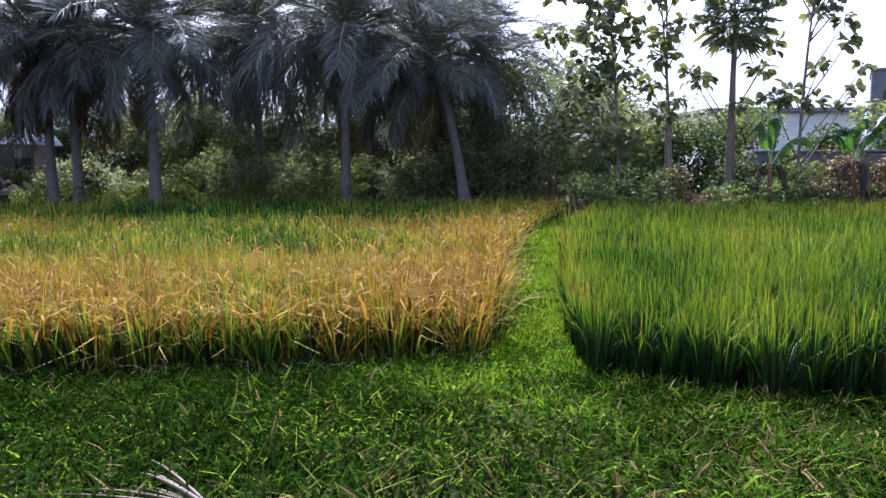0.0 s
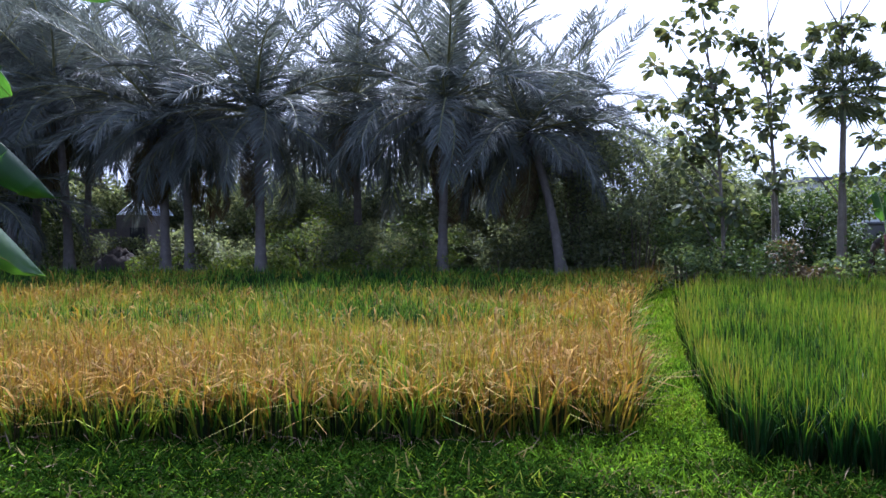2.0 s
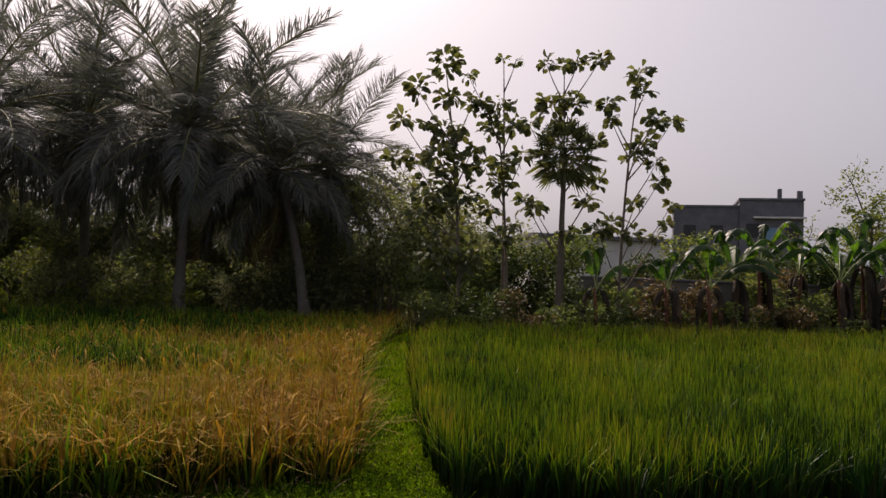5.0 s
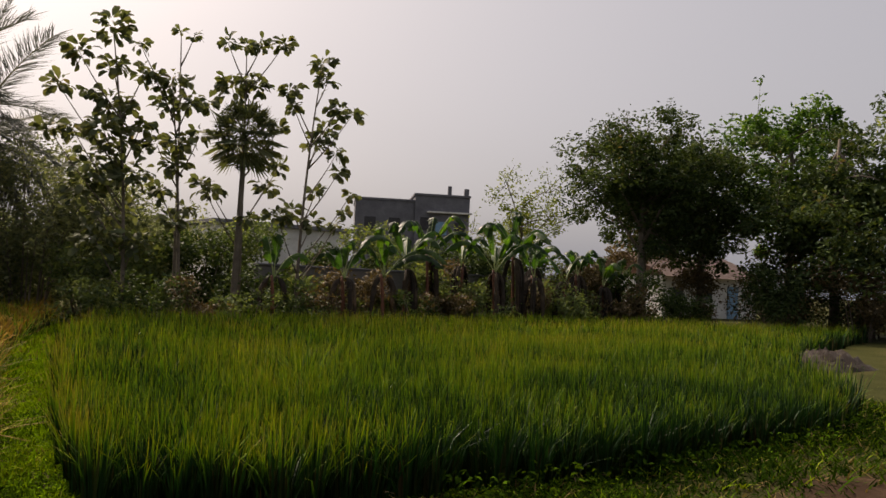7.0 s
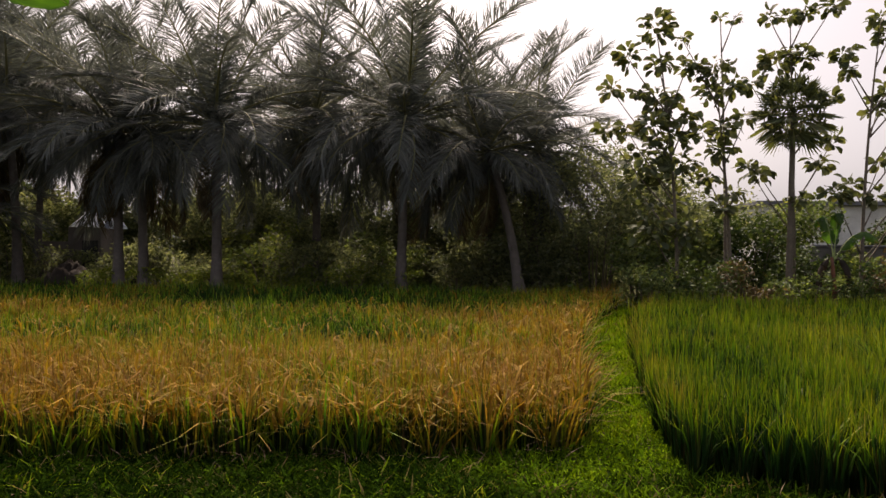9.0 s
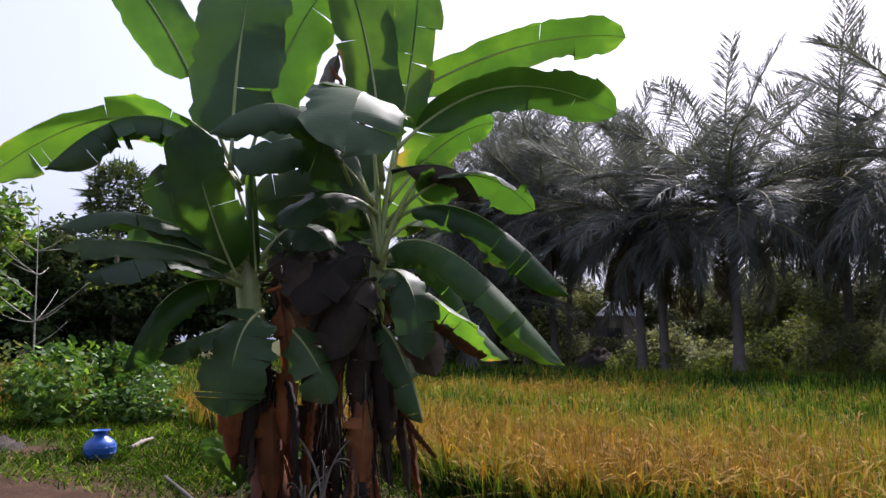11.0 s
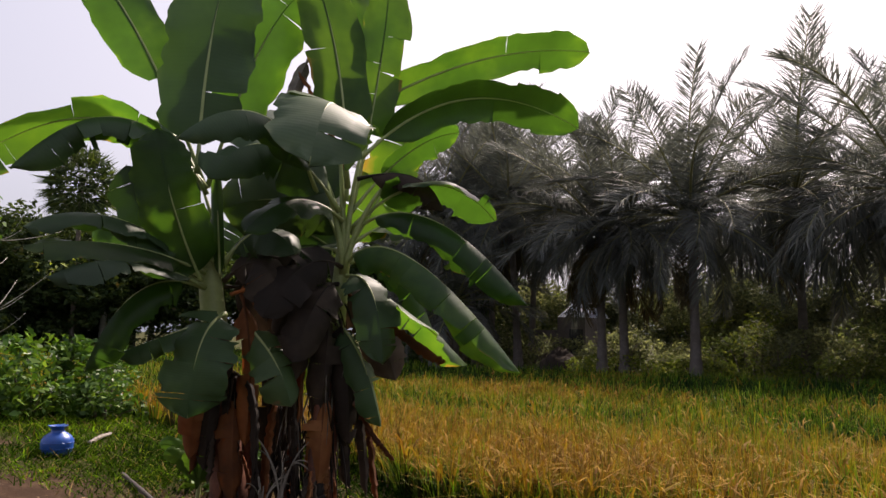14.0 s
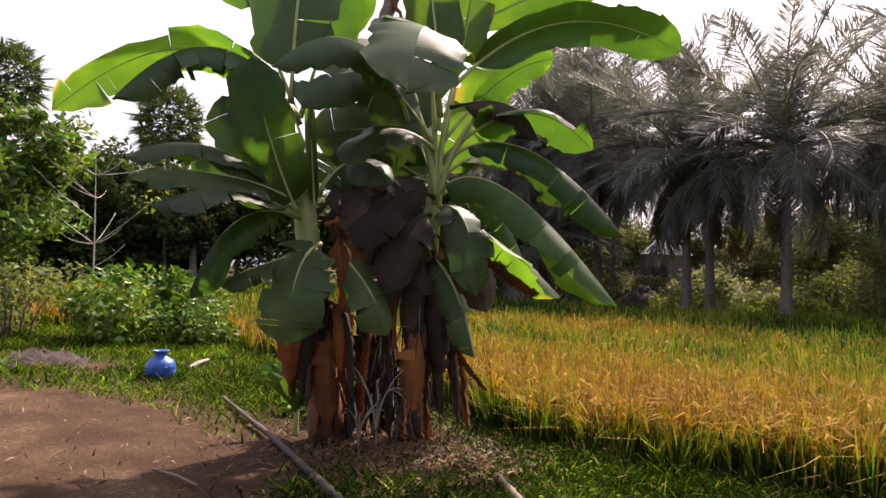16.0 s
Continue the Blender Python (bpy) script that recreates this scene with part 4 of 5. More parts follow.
# ---- far right: bananas, wall, houses, trees ----
def banana_leaf(parent, b, m, t, width, hint=(0, 0, 1), fold=0.35, tears=5, seed=0, mat=None, stalk=0.12, name="leaf", label=""):
    """A long blade from b over m to t with a pale midrib; each half is torn into panels that hang a little apart."""
    r = np.random.default_rng(seed)
    N = 30
    p = bend(b, 2 * np.asarray(m, float) - (np.asarray(b, float) + np.asarray(t, float)) / 2, t, N)
    tan = np.gradient(p, axis=0)
    tan /= np.linalg.norm(tan, axis=1)[:, None]
    side = np.cross(tan, np.asarray(hint, float))
    side /= np.linalg.norm(side, axis=1)[:, None] + 1e-9
    nor = np.cross(side, tan)
    s = np.linspace(0, 1, N)
    q = np.clip((s - stalk) / (1 - stalk), 0, 1)
    prof = width * 0.58 * np.clip(q / 0.10, 0, 1) ** 0.6 * np.clip((1 - q) / 0.13, 0, 1) ** 0.5 * (0.88 + 0.12 * np.sin(np.pi * q))
    P = Pile()
    edge, along = [], []
    withered = mat in (BANANA_DRY, BANANA_DEAD_SHADED) and width < 0.29
    if withered:
        tears, fold = 2, max(fold, 1.15)
        p = p + r.normal(0, 0.006, p.shape)
    i0 = int(np.ceil(stalk * (N - 1)))
    wob = r.uniform(0, 6.28)
    for sg in (-1, 1):
        cuts = sorted({i0, N - 1, *(int(c) for c in r.integers(i0 + 2, N - 2, tears))})
        for a, z in zip(cuts[:-1], cuts[1:]):
            f0 = fold + r.normal(0, 0.04 + 0.03 * min(tears, 5))
            short = r.uniform(0.65, 1.0) if withered else r.uniform(0.82, 1.04)
            gap = r.uniform(0.0, 0.05) if r.uniform() < 0.8 else r.uniform(0.06, 0.26)
            rows = np.arange(a, z + 1)
            v = []
            for i in rows:
                e = (i - a) / max(1, z - a)
                pull = gap * (e - 0.5)
                rag = short * (1 - (0.35 if withered else 0.14) * r.uniform() ** (2 if withered else 4)) * (1 + (0.0 if withered else 0.05) * math.sin(i * 0.9 + wob * 3 * sg))
                for u in (0.0, 0.3, 0.6, 0.85, 1.0):
                    g = f0 * (0.45 + 0.9 * u)
                    w = prof[i] * u * (rag if u > 0.9 else 1 - (1 - short) * u)
                    v.append(p[i] + side[i] * sg * w * math.cos(g) - nor[i] * w * math.sin(g) - tan[i] * pull * w * 0.5 + nor[i] * (0.006 + 0.045 * width * u * math.sin(i * 0.55 + wob + 2 * sg) + (0.05 if withered else 0.016) * width * u * r.normal()))
                    edge.append(0.5 + (0.55 * r.uniform() ** 3 if u > 0.9 else 0.0) + (0.25 * r.uniform() if i > N - 4 and u > 0.5 else 0.0))
                    along.append(i * 1.0 + 0.6 * u)
            n = len(rows)
            f = [[i * 5 + j, i * 5 + j + 1, i * 5 + j + 6, i * 5 + j + 5] for i in range(n - 1) for j in range(4)]
            P.add(v, f)
    me = mesh_np("leaf_blade", np.vstack(P.v), np.vstack(P.f), (mat or BANANA,), {"margin": edge, "along": along}, True)
    ob = put(name, me, parent, None, label)
    v, f = tube(p, (0.004 + 0.011 * np.clip(1 - s / 0.8, 0, 1) + 0.009 * np.clip(1 - s / max(stalk, 0.05), 0, 1)) * (0.6 + width), 6)
    put("midrib", mesh_np("midrib", v, f, (MIDRIB if mat in (None, BANANA_SHADED) else mat,), None, True), ob)
    return ob


def small_banana(x, y, tall, seed, count=8, dry=3, label="banana plant with split leaves at the field edge", reach=1.6, width=0.40):
    r = np.random.default_rng(seed)
    ob = base("banana_plant", x, y, -0.05)
    tagged(ob, label, "banana plant", "banana plants along the far wall")
    h = tall * 0.55
    v, f = tube(bend((0, 0, 0), (0.05, 0, h * 0.5), (r.normal(0, 0.1), 0, h), 8), np.linspace(0.075, 0.04, 8), 8)
    put("stem", mesh_np("stem", v, f, (STEM,), None, True), ob)
    for k in range(count):
        a = k * 2.4 + r.uniform(-0.3, 0.3)
        e = r.uniform(0.6, 1.5)
        L = reach * r.uniform(0.85, 1.3)
        d = np.array([math.cos(a) * math.cos(e), math.sin(a) * math.cos(e), math.sin(e)])
        m = np.array([0, 0, h]) + d * L * 0.55
        t = m + np.array([d[0], d[1], d[2] * 0.3 - 0.55]) * L * 0.5
        banana_leaf(ob, (0, 0, h - 0.1), m, t, width * r.uniform(0.8, 1.15), (0.05, -0.35, 1), 0.55, 9, seed * 50 + k, BANANA_SHADED if k % 4 == 3 else None)
    for k in range(dry):
        a = r.uniform(0, 6.28)
        d = np.array([math.cos(a), math.sin(a), 0])
        banana_leaf(ob, (0, 0, h * 0.95), d * 0.35 + (0, 0, h * 0.8), d * 0.4 + (0, 0, h * 0.15), 0.3, (d[0], d[1], 0.2), 0.9, 6, seed * 90 + k, BANANA_DEAD_SHADED, 0.12, "dry_leaf", "dry brown hanging leaf")
    return ob


for k, (x, y, tall, count, dry, reach) in enumerate(((8.5, 20.1, 2.7, 4, 2, 1.6), (10.8, 20.3, 2.8, 5, 3, 1.7), (13.0, 20.4, 3.5, 5, 5, 2.1), (14.2, 20.9, 4.3, 5, 3, 2.2), (15.6, 21.0, 3.9, 5, 6, 1.8),
                                                     (17.6, 20.6, 4.6, 6, 6, 2.1), (18.9, 21.0, 4.0, 4, 8, 1.8), (20.8, 20.7, 3.7, 5, 8, 1.8), (23.6, 21.2, 3.0, 6, 3, 1.6), (12.1, 20.2, 3.0, 6, 4, 1.9), (16.5, 20.3, 3.6, 6, 7, 2.0), (18.2, 20.2, 3.4, 3, 10, 1.6), (19.9, 20.4, 3.2, 3, 10, 1.7), (22.0, 20.5, 3.0, 4, 9, 1.6))):
    small_banana(x, y, tall, 51 + k, count, dry, reach=reach, width=0.38)
small_banana(5.9, 1.15, 3.9, 60, 8, 2, "banana plant standing close beside the yard", 1.9, 0.5)

yard_wall = base("compound_wall", 0, 0)
tagged(yard_wall, "grey rendered block wall behind the bananas", "wall", kind="structure")
part("wall_face", box(bmesh.new(), 9.0, 22.6, -0.1, 24.5, 22.8, 1.7, 0.02), GREY_WALL, yard_wall)
part("coping", box(bmesh.new(), 8.95, 22.54, 1.702, 24.55, 22.86, 1.78, 0.02), CONCRETE, yard_wall)

house = base("house", 37.4, 27.5, 0, -6)
tagged(house, "small white house with a clay roof behind the dark trees", "house")
bm = box(bmesh.new(), -2.8, 0, -0.1, 5, 6, 2.35)
part("wall", bm, PLASTER, house)
bm = bmesh.new()
vs = [bm.verts.new(q) for q in ((-3.2, -0.7, 2.30), (5.4, -0.7, 2.30), (5.4, 3, 3.7), (-3.2, 3, 3.7), (5.4, 6.5, 2.30), (-3.2, 6.5, 2.30))]
bm.faces.new((vs[0], vs[1], vs[2], vs[3]))
bm.faces.new((vs[3], vs[2], vs[4], vs[5]))
bmesh.ops.solidify(bm, geom=bm.faces[:], thickness=0.12)
part("roof", bm, TILE, house)
part("door", box(bmesh.new(), 2.4, -0.06, 0.0, 3.3, -0.004, 1.9, 0.01), BLUE_PAINT, house, "faded blue door")
for wx in (-1.6, 0.7):
    w = part("window", box(bmesh.new(), wx - 0.4, -0.05, 0.95, wx + 0.4, -0.004, 1.75, 0.01), SHADE, house, "dark panel for the shade in a window")
    part("sill", box(bmesh.new(), wx - 0.5, -0.12, 0.88, wx + 0.5, -0.006, 0.944, 0.01), PLASTER, w)

block = base("concrete_building", 39.4, 72.0, 0, -28)
tagged(block, "unfinished grey concrete building of two blocks", "building")
part("left_block", box(bmesh.new(), 0, 0, 0, 6.3, 9, 9.7, 0.03), CONCRETE, block)
part("right_block", box(bmesh.new(), 6.31, -0.3, 0, 12.2, 9, 10.4, 0.03), CONCRETE, block)
part("parapet", box(bmesh.new(), -0.1, -0.1, 9.704, 6.3, 9.1, 9.95, 0.02), CONCRETE, block)
part("parapet", box(bmesh.new(), 6.2, -0.42, 10.404, 12.3, 9.1, 10.65, 0.02), CONCRETE, block)
part("stub_column", box(bmesh.new(), 9.8, -0.2, 10.654, 10.2, 0.2, 11.6, 0.02), CONCRETE, block)
part("stub_column", box(bmesh.new(), 11.6, -0.2, 10.654, 12.1, 0.3, 11.4, 0.02), CONCRETE, block)
part("ledge", box(bmesh.new(), 7.6, -0.8, 8.6, 12.4, -0.304, 8.78, 0.02), PLASTER, block)
for wx, wz, mat in ((1.0, 7.2, SHADE), (3.6, 7.2, SHADE), (6.9, 7.4, SHADE), (8.6, 7.0, BLUE_PAINT), (10.6, 7.0, SHADE)):
    yy = -0.05 if wx < 6.3 else -0.35
    part("window", box(bmesh.new(), wx, yy, wz - 0.7, wx + 1.2, yy + 0.046, wz + 0.7, 0.01), mat, block, "flat panel for an unglazed window")

low = base("flat_roofed_building", 15.3, 45.0, 0, 0)
tagged(low, "low flat-roofed whitewashed building beyond the teaks", "building")
part("wall", box(bmesh.new(), 0, 0, -0.1, 9.0, 7, 4.3, 0.02), PLASTER, low)
part("roof_slab", box(bmesh.new(), -0.3, -0.3, 4.304, 9.3, 7.3, 4.55, 0.02), CONCRETE, low)

tree(21.6, 24.8, 7.2, 5.0, 71, HEDGE, 0.14, 3600, 0.10, 0.3, BARK, "thin airy tree with fine pale leaves beside the wall")
tree(26.0, 22.0, 10.4, 6.8, 72, DARK, 0.19, 24000, 0.22, 0.2, BARK, "big dark leafy tree at the end of the rice", "", 20)
tree(29.4, 21.4, 10.0, 6.0, 73, DARK, 0.21, 18000, 0.2, 0.26, BARK, "big dark leafy tree at the end of the rice", "", 18)
tree(33.2, 19.6, 12.4, 7.4, 74, FRESH, 0.26, 13000, 0.2, 0.18, BARK, "bushy tree with drooping green branches", "", 11)
tree(30.5, 16.0, 11.0, 7.6, 75, DARK, 0.24, 16000, 0.2, 0.1, BARK, "bushy tree with drooping green branches", "", 12)
tree(33.5, 12.0, 10.8, 8.5, 76, BUSH, 0.26, 14000, 0.2, 0.1, BARK, "bushy tree with drooping green branches", "", 12)
tree(29.0, 24.5, 7.0, 4.5, 77, DRY_FINE, 0.2, 3500, 0.14, 0.3, BARK, "half-dry brown tree in front of the house")
belt([(25.0, 19.6, 2.4, 1.8), (22.4, 21.2, 2.6, 2.7), (24.1, 20.9, 2.2, 2.3), (28.9, 21.6, 1.6, 2.8), (28.0, 17.2, 2.6, 2.6), (29.5, 14.4, 2.6, 2.8), (31.0, 12.0, 3.0, 3.0), (30.5, 18.0, 3.6, 4.0), (31.5, 15.0, 3.6, 4.5), (33.0, 11.5, 4.0, 4.5), (34.0, 8.5, 4.0, 4.0)], [(DARK, 0.15), (DRY_FINE, 0.15)], "low dark shrub under the trees", "shrubs under the dark trees")

# ---- hut and heaps under the palms ----
hut = base("hut", -15.2, 29.4, 0, 8)
tagged(hut, "mud-walled hut with a pale metal roof under the palms", "hut")
part("wall", box(bmesh.new(), -1.5, 0, -0.1, -0.25, 2.4, 2.3, 0.02), MUD, hut)
bm = bmesh.new()
vs = [bm.verts.new(q) for q in ((-1.25, -0.6, 2.30), (-0.05, -0.6, 2.30), (-0.05, 1.2, 2.95), (-1.25, 1.2, 2.95), (-0.05, 2.7, 2.32), (-1.25, 2.7, 2.32))]
bm.faces.new((vs[0], vs[1], vs[2], vs[3]))
bm.faces.new((vs[3], vs[2], vs[4], vs[5]))
bmesh.ops.solidify(bm, geom=bm.faces[:], thickness=0.05)
part("roof", bm, SHEET, hut, "pale blue-white metal roof")
for q in np.arange(-1.15, -0.05, 0.28):
    v, f = tube([(q, -0.61, 2.32), (q, 0.3, 2.65), (q, 1.2, 2.97)], (0.03, 0.03, 0.03), 6)
    put("rib", mesh_np("rib", v, f, (SHEET,)), hut)
part("side_wall", box(bmesh.new(), -2.7, 0.2, -0.1, -1.51, 2.2, 1.75, 0.02), MUD, hut)
part("doorway", box(bmesh.new(), -0.95, -0.05, 0.0, -0.35, -0.004, 1.8, 0.01), SHADE, hut, "dark panel for the shade in the doorway")

# ---- left: forest, palmyras, bush, sapling ----
for k, (x, y, h, w) in enumerate(((-47, 12, 8.0, 9), (-50, 17, 9.0, 10), (-48, 22, 8.5, 9), (-46, 27, 9.5, 10), (-42, 31, 9.5, 9), (-37, 34, 9.0, 9), (-32, 36, 9.0, 9), (-52, 7, 9, 10), (-27, 37, 8, 8), (-45, 18, 9.4, 8), (-44, 24, 9.6, 8), (-55, 15, 10, 10), (-53, 25, 10.5, 10), (-50, 31, 10.5, 10))):
    tree(x, y, h, w, 400 + k, DARK, 0.42, 15000, 0.25, 0.12, PALE_BARK, "dark broad tree at the far side of the fields", "trees at the far side of the fields", 10)
fan_palm(-46.5, 14.0, 11.2, 81, 2.6, 40, "tall palmyra with a round crown above the trees", "palmyras above the trees", True)
fan_palm(-43.0, 21.6, 9.7, 82, 2.6, 40, "tall palmyra with a round crown above the trees", "palmyras above the trees", True)
for k, (x, y, w, h) in enumerate(((-50, 13, 6, 5.5), (-49, 17, 6, 6), (-48, 21, 6, 6), (-46, 25, 6, 6), (-42, 30, 6, 5.5), (-51, 9, 6, 5), (-36, 33, 6, 5), (-30, 35, 6, 4.5))):
    bush(x, y, w, h, 500 + k, DARK, 0.36, 5200, "shrub", "dark undergrowth along the far trees", "undergrowth along the far trees")

bush(-15.3, 6.6, 2.6, 1.55, 601, FRESH, 0.19, 2200, "cassava_bush", "bright green leafy bush near the blue pot", "leafy bushes near the pot")
bush(-13.6, 7.0, 1.5, 1.1, 602, FRESH, 0.14, 1300, "cassava_bush", "bright green leafy bush near the blue pot", "leafy bushes near the pot")
bush(-17.2, 4.9, 2.2, 1.5, 603, BUSH, 0.14, 1800, "shrub", "dark green shrub beside the yard", "leafy bushes near the pot")
tree(-18.2, 5.2, 5.6, 3.6, 604, FRESH, 0.22, 5200, 0.08, 0.2, BARK, "small leafy tree at the side of the yard", "", 9)


def bare_sapling(x, y, tall, seed):
    r = np.random.default_rng(seed)
    ob = base("bare_sapling", x, y, -0.05)
    tagged(ob, "thin pale sapling, nearly leafless, behind the bush", "tree")
    S, P = Pile(), Pile()
    main = bend((0, 0, 0), (0.1, 0, tall * 0.5), (-0.05, 0, tall), 10)
    S.add(*tube(main, np.linspace(0.024, 0.006, 10), 6))
    for k in range(17):
        i = r.integers(2, 9)
        a = r.uniform(0, 6.28)
        L = r.uniform(0.5, 1.2)
        e = main[i] + (math.cos(a) * L, math.sin(a) * L, L * r.uniform(0.2, 0.9))
        br = bend(main[i], (main[i] + e) / 2 - (0, 0, 0.1), e, 5)
        S.add(*tube(br, np.linspace(0.012, 0.004, 5), 4))
        if k % 3 == 0:
            P.add(*leaf_quads(br[-1] + r.normal(0, 0.16, (16, 3)), 0.16, 0.06))
    tagged(put("wood", S.mesh("wood", PALE_BARK), ob), kind="stuff")
    tagged(put("foliage", P.mesh("foliage", HEDGE), ob), kind="stuff")


bare_sapling(-16.9, 6.4, 4.3, 7)

# ---- the banana clump beside the yard ----
def plant(label):
    return tagged(base("banana_plant", -5.7, 4.1, 0, 48.3), label, "banana plant", "bananas in the clump")


front = plant("banana plant with a brown peeling stem and large dark leaves")
rear = plant("tall banana plant with torn arching leaves and a pale green neck")


def at(px, py, near=0.0):
    """A place in the clump, set to fit the camera's view: centimetres to the side and up, metres towards the camera."""
    return np.array([px / 100, -near, py / 100])


def stem(who, px, top, lean, radius, seed, near=0.0, sheaths=7, neck=True):
    r = np.random.default_rng(seed)
    p = bend(at(px, -5, near), at(px + lean * 0.4, top * 0.5, near), at(px + lean, top, near), 14)
    rad = np.linspace(radius, radius * 0.45, 14) * (1 + 0.07 * r.normal(0, 1, 14))
    v, f = tube(p, rad, 10)
    put("stem", mesh_np("stem", v, f, (STEM,), None, True), who)
    if neck:
        v, f = tube(bend(p[9], p[12], p[13] + (0.01, 0, 0.12), 8), np.linspace(rad[9] * 1.08, rad[13] * 1.15, 8), 10)
        put("neck", mesh_np("neck", v, f, (MIDRIB,), None, True), who, None, "pale green stalk of furled leaf bases")
    for k in range(sheaths):
        a = r.uniform(-2.8, 0.4)
        i = r.integers(2, 9)
        d = np.array([math.cos(a), math.sin(a), 0])
        b = p[i] + d * rad[i]
        banana_leaf(who, b, b + d * 0.08 - (0, 0, 0.25), b + d * r.uniform(0.02, 0.12) - (0, 0, min(b[2] - 0.05, r.uniform(0.4, 0.9))), r.uniform(0.12, 0.24), d, 0.5, 3, seed * 30 + k, BANANA_DRY if k % 3 == 0 else BANANA_DEAD_SHADED, 0.05, "dry_sheath", "brown dry leaf sheath")


stem(front, -38, 225, -30, 0.165, 1, 0.0, 10)
stem(rear, 36, 225, 14, 0.13, 2, 0.0, 9)
for px, top, lean, rad, sd, near in ((4, 120, -6, 0.07, 3, -0.15), (24, 105, 8, 0.06, 4, 0.2), (-22, 90, -10, 0.06, 5, -0.1)):
    stump = plant("short brown dried-up banana stem inside the clump")
    stem(stump, px, top, lean, rad, sd, near, 5, False)


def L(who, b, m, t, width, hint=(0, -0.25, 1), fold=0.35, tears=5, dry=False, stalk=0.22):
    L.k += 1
    # dry: 1 brown, 2 near black for shade, 3 the shaded green
    banana_leaf(who, at(*b), at(*m), at(*t), width, hint, fold, tears, 700 + L.k, (None, BANANA_DRY, BANANA_DEAD_SHADED, BANANA_SHADED)[int(dry)], 0.1 if dry else stalk, "dry_leaf" if dry in (1, 2) else "leaf", ("", "dry brown hanging leaf", "withered hanging leaf, near black for the clump's shade", "banana leaf in a darker, shaded green")[int(dry)])


L.k = 0
FACE = (0.1, -1, 0.25)
LIT = (0, 0.9, 0.8)
L(front, (-72, 280, -0.10), (-147, 435, -0.10), (-216, 504, -0.10), 0.48, FACE, 0.12, 2, stalk=0.26)
L(front, (-75, 285, 0.25), (-69, 392, 0.30), (-55, 470, 0.30), 0.70, FACE, 0.10, 1, dry=3, stalk=0.10)
L(front, (-70, 280, -0.10), (-33, 400, -0.10), (5, 466, -0.10), 0.54, FACE, 0.14, 1, stalk=0.18)
L(rear, (51, 270, 0.10), (38, 404, 0.15), (2, 505, 0.15), 0.48, FACE, 0.12, 1, stalk=0.20)
L(rear, (51, 270, -0.30), (55, 446, -0.30), (42, 513, -0.30), 0.44, FACE, 0.15, 3, stalk=0.25)
L(rear, (58, 270, -0.05), (78, 385, -0.05), (88, 482, -0.05), 0.42, FACE, 0.10, 2, stalk=0.25)
L(rear, (78, 372, -0.30), (192, 430, -0.40), (306, 450, -0.50), 0.42, LIT, 0.10, 1, stalk=0.02)
L(rear, (54, 250, -0.15), (68, 320, -0.22), (80, 374, -0.30), 0.05, LIT, 0.10, 0, stalk=0.02)
L(rear, (64, 310, 0.10), (164, 374, 0.00), (277, 355, -0.10), 0.46, LIT, 0.12, 2, stalk=0.10)
L(rear, (56, 262, -0.20), (112, 326, -0.30), (163, 350, -0.35), 0.34, LIT, 0.15, 2, stalk=0.25)
L(rear, (51, 280, 0.20), (33, 330, 1.00), (14, 268, 1.60), 0.70, (0.2, -0.8, 0.8), 0.14, 2, dry=3, stalk=0.30)
L(front, (24, 275, 0.20), (-22, 322, 0.85), (-82, 296, 1.00), 0.46, (0, -0.45, 1), 0.55, 3, dry=3, stalk=0.14)
L(rear, (45, 260, 0.10), (-13, 309, 0.40), (-63, 275, 0.60), 0.60, (0, -1, 0.6), 0.30, 3, dry=3, stalk=0.10)
L(rear, (49, 253, -0.10), (9, 335, -0.30), (-39, 355, -0.50), 0.52, (-0.1, -0.7, 0.8), 0.30, 4, dry=3, stalk=0.19)
L(front, (-68, 275, 0.10), (-155, 326, 0.30), (-256, 266, 0.50), 0.38, (0, 0.75, 0.9), 0.15, 3, stalk=0.20)
L(front, (-68, 270, 0.10), (-135, 326, 0.35), (-211, 277, 0.50), 0.44, (0, -0.3, 1), 0.70, 5, dry=3, stalk=0.16)
L(front, (-66, 254, -0.20), (-113, 340, -0.40), (-170, 335, -0.60), 0.36, (0, -0.5, 1), 0.50, 4, dry=3, stalk=0.19)
L(rear, (51, 230, -0.30), (22, 300, -0.40), (-2, 353, -0.50), 0.57, FACE, 0.30, 4, dry=3, stalk=0.06)
L(rear, (57, 231, -0.40), (95, 302, -0.50), (118, 363, -0.60), 0.52, FACE, 0.20, 3, stalk=0.06)
L(rear, (53, 224, -0.30), (9, 252, -0.40), (-28, 269, -0.50), 0.52, (0, -1, 0.6), 0.30, 3, dry=3, stalk=0.06)
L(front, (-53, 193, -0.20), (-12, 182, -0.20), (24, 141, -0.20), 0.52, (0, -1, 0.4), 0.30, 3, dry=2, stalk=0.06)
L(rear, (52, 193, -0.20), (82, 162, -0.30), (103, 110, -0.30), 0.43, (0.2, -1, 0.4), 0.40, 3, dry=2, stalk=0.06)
L(front, (-68, 195, 0.25), (-89, 252, 0.48), (-104, 314, 0.55), 0.47, FACE, 0.14, 1, stalk=0.05)
L(front, (-74, 195, 0.10), (-106, 240, 0.25), (-130, 288, 0.30), 0.44, FACE, 0.16, 1, dry=3, stalk=0.06)
L(front, (-54, 200, 0.15), (-57, 246, 0.20), (-60, 290, 0.20), 0.22, FACE, 0.90, 0, stalk=0.01)
L(rear, (48, 258, -0.05), (-5, 272, -0.10), (-58, 262, -0.15), 0.60, (0, -1, 0.2), 0.25, 4, dry=3, stalk=0.06)
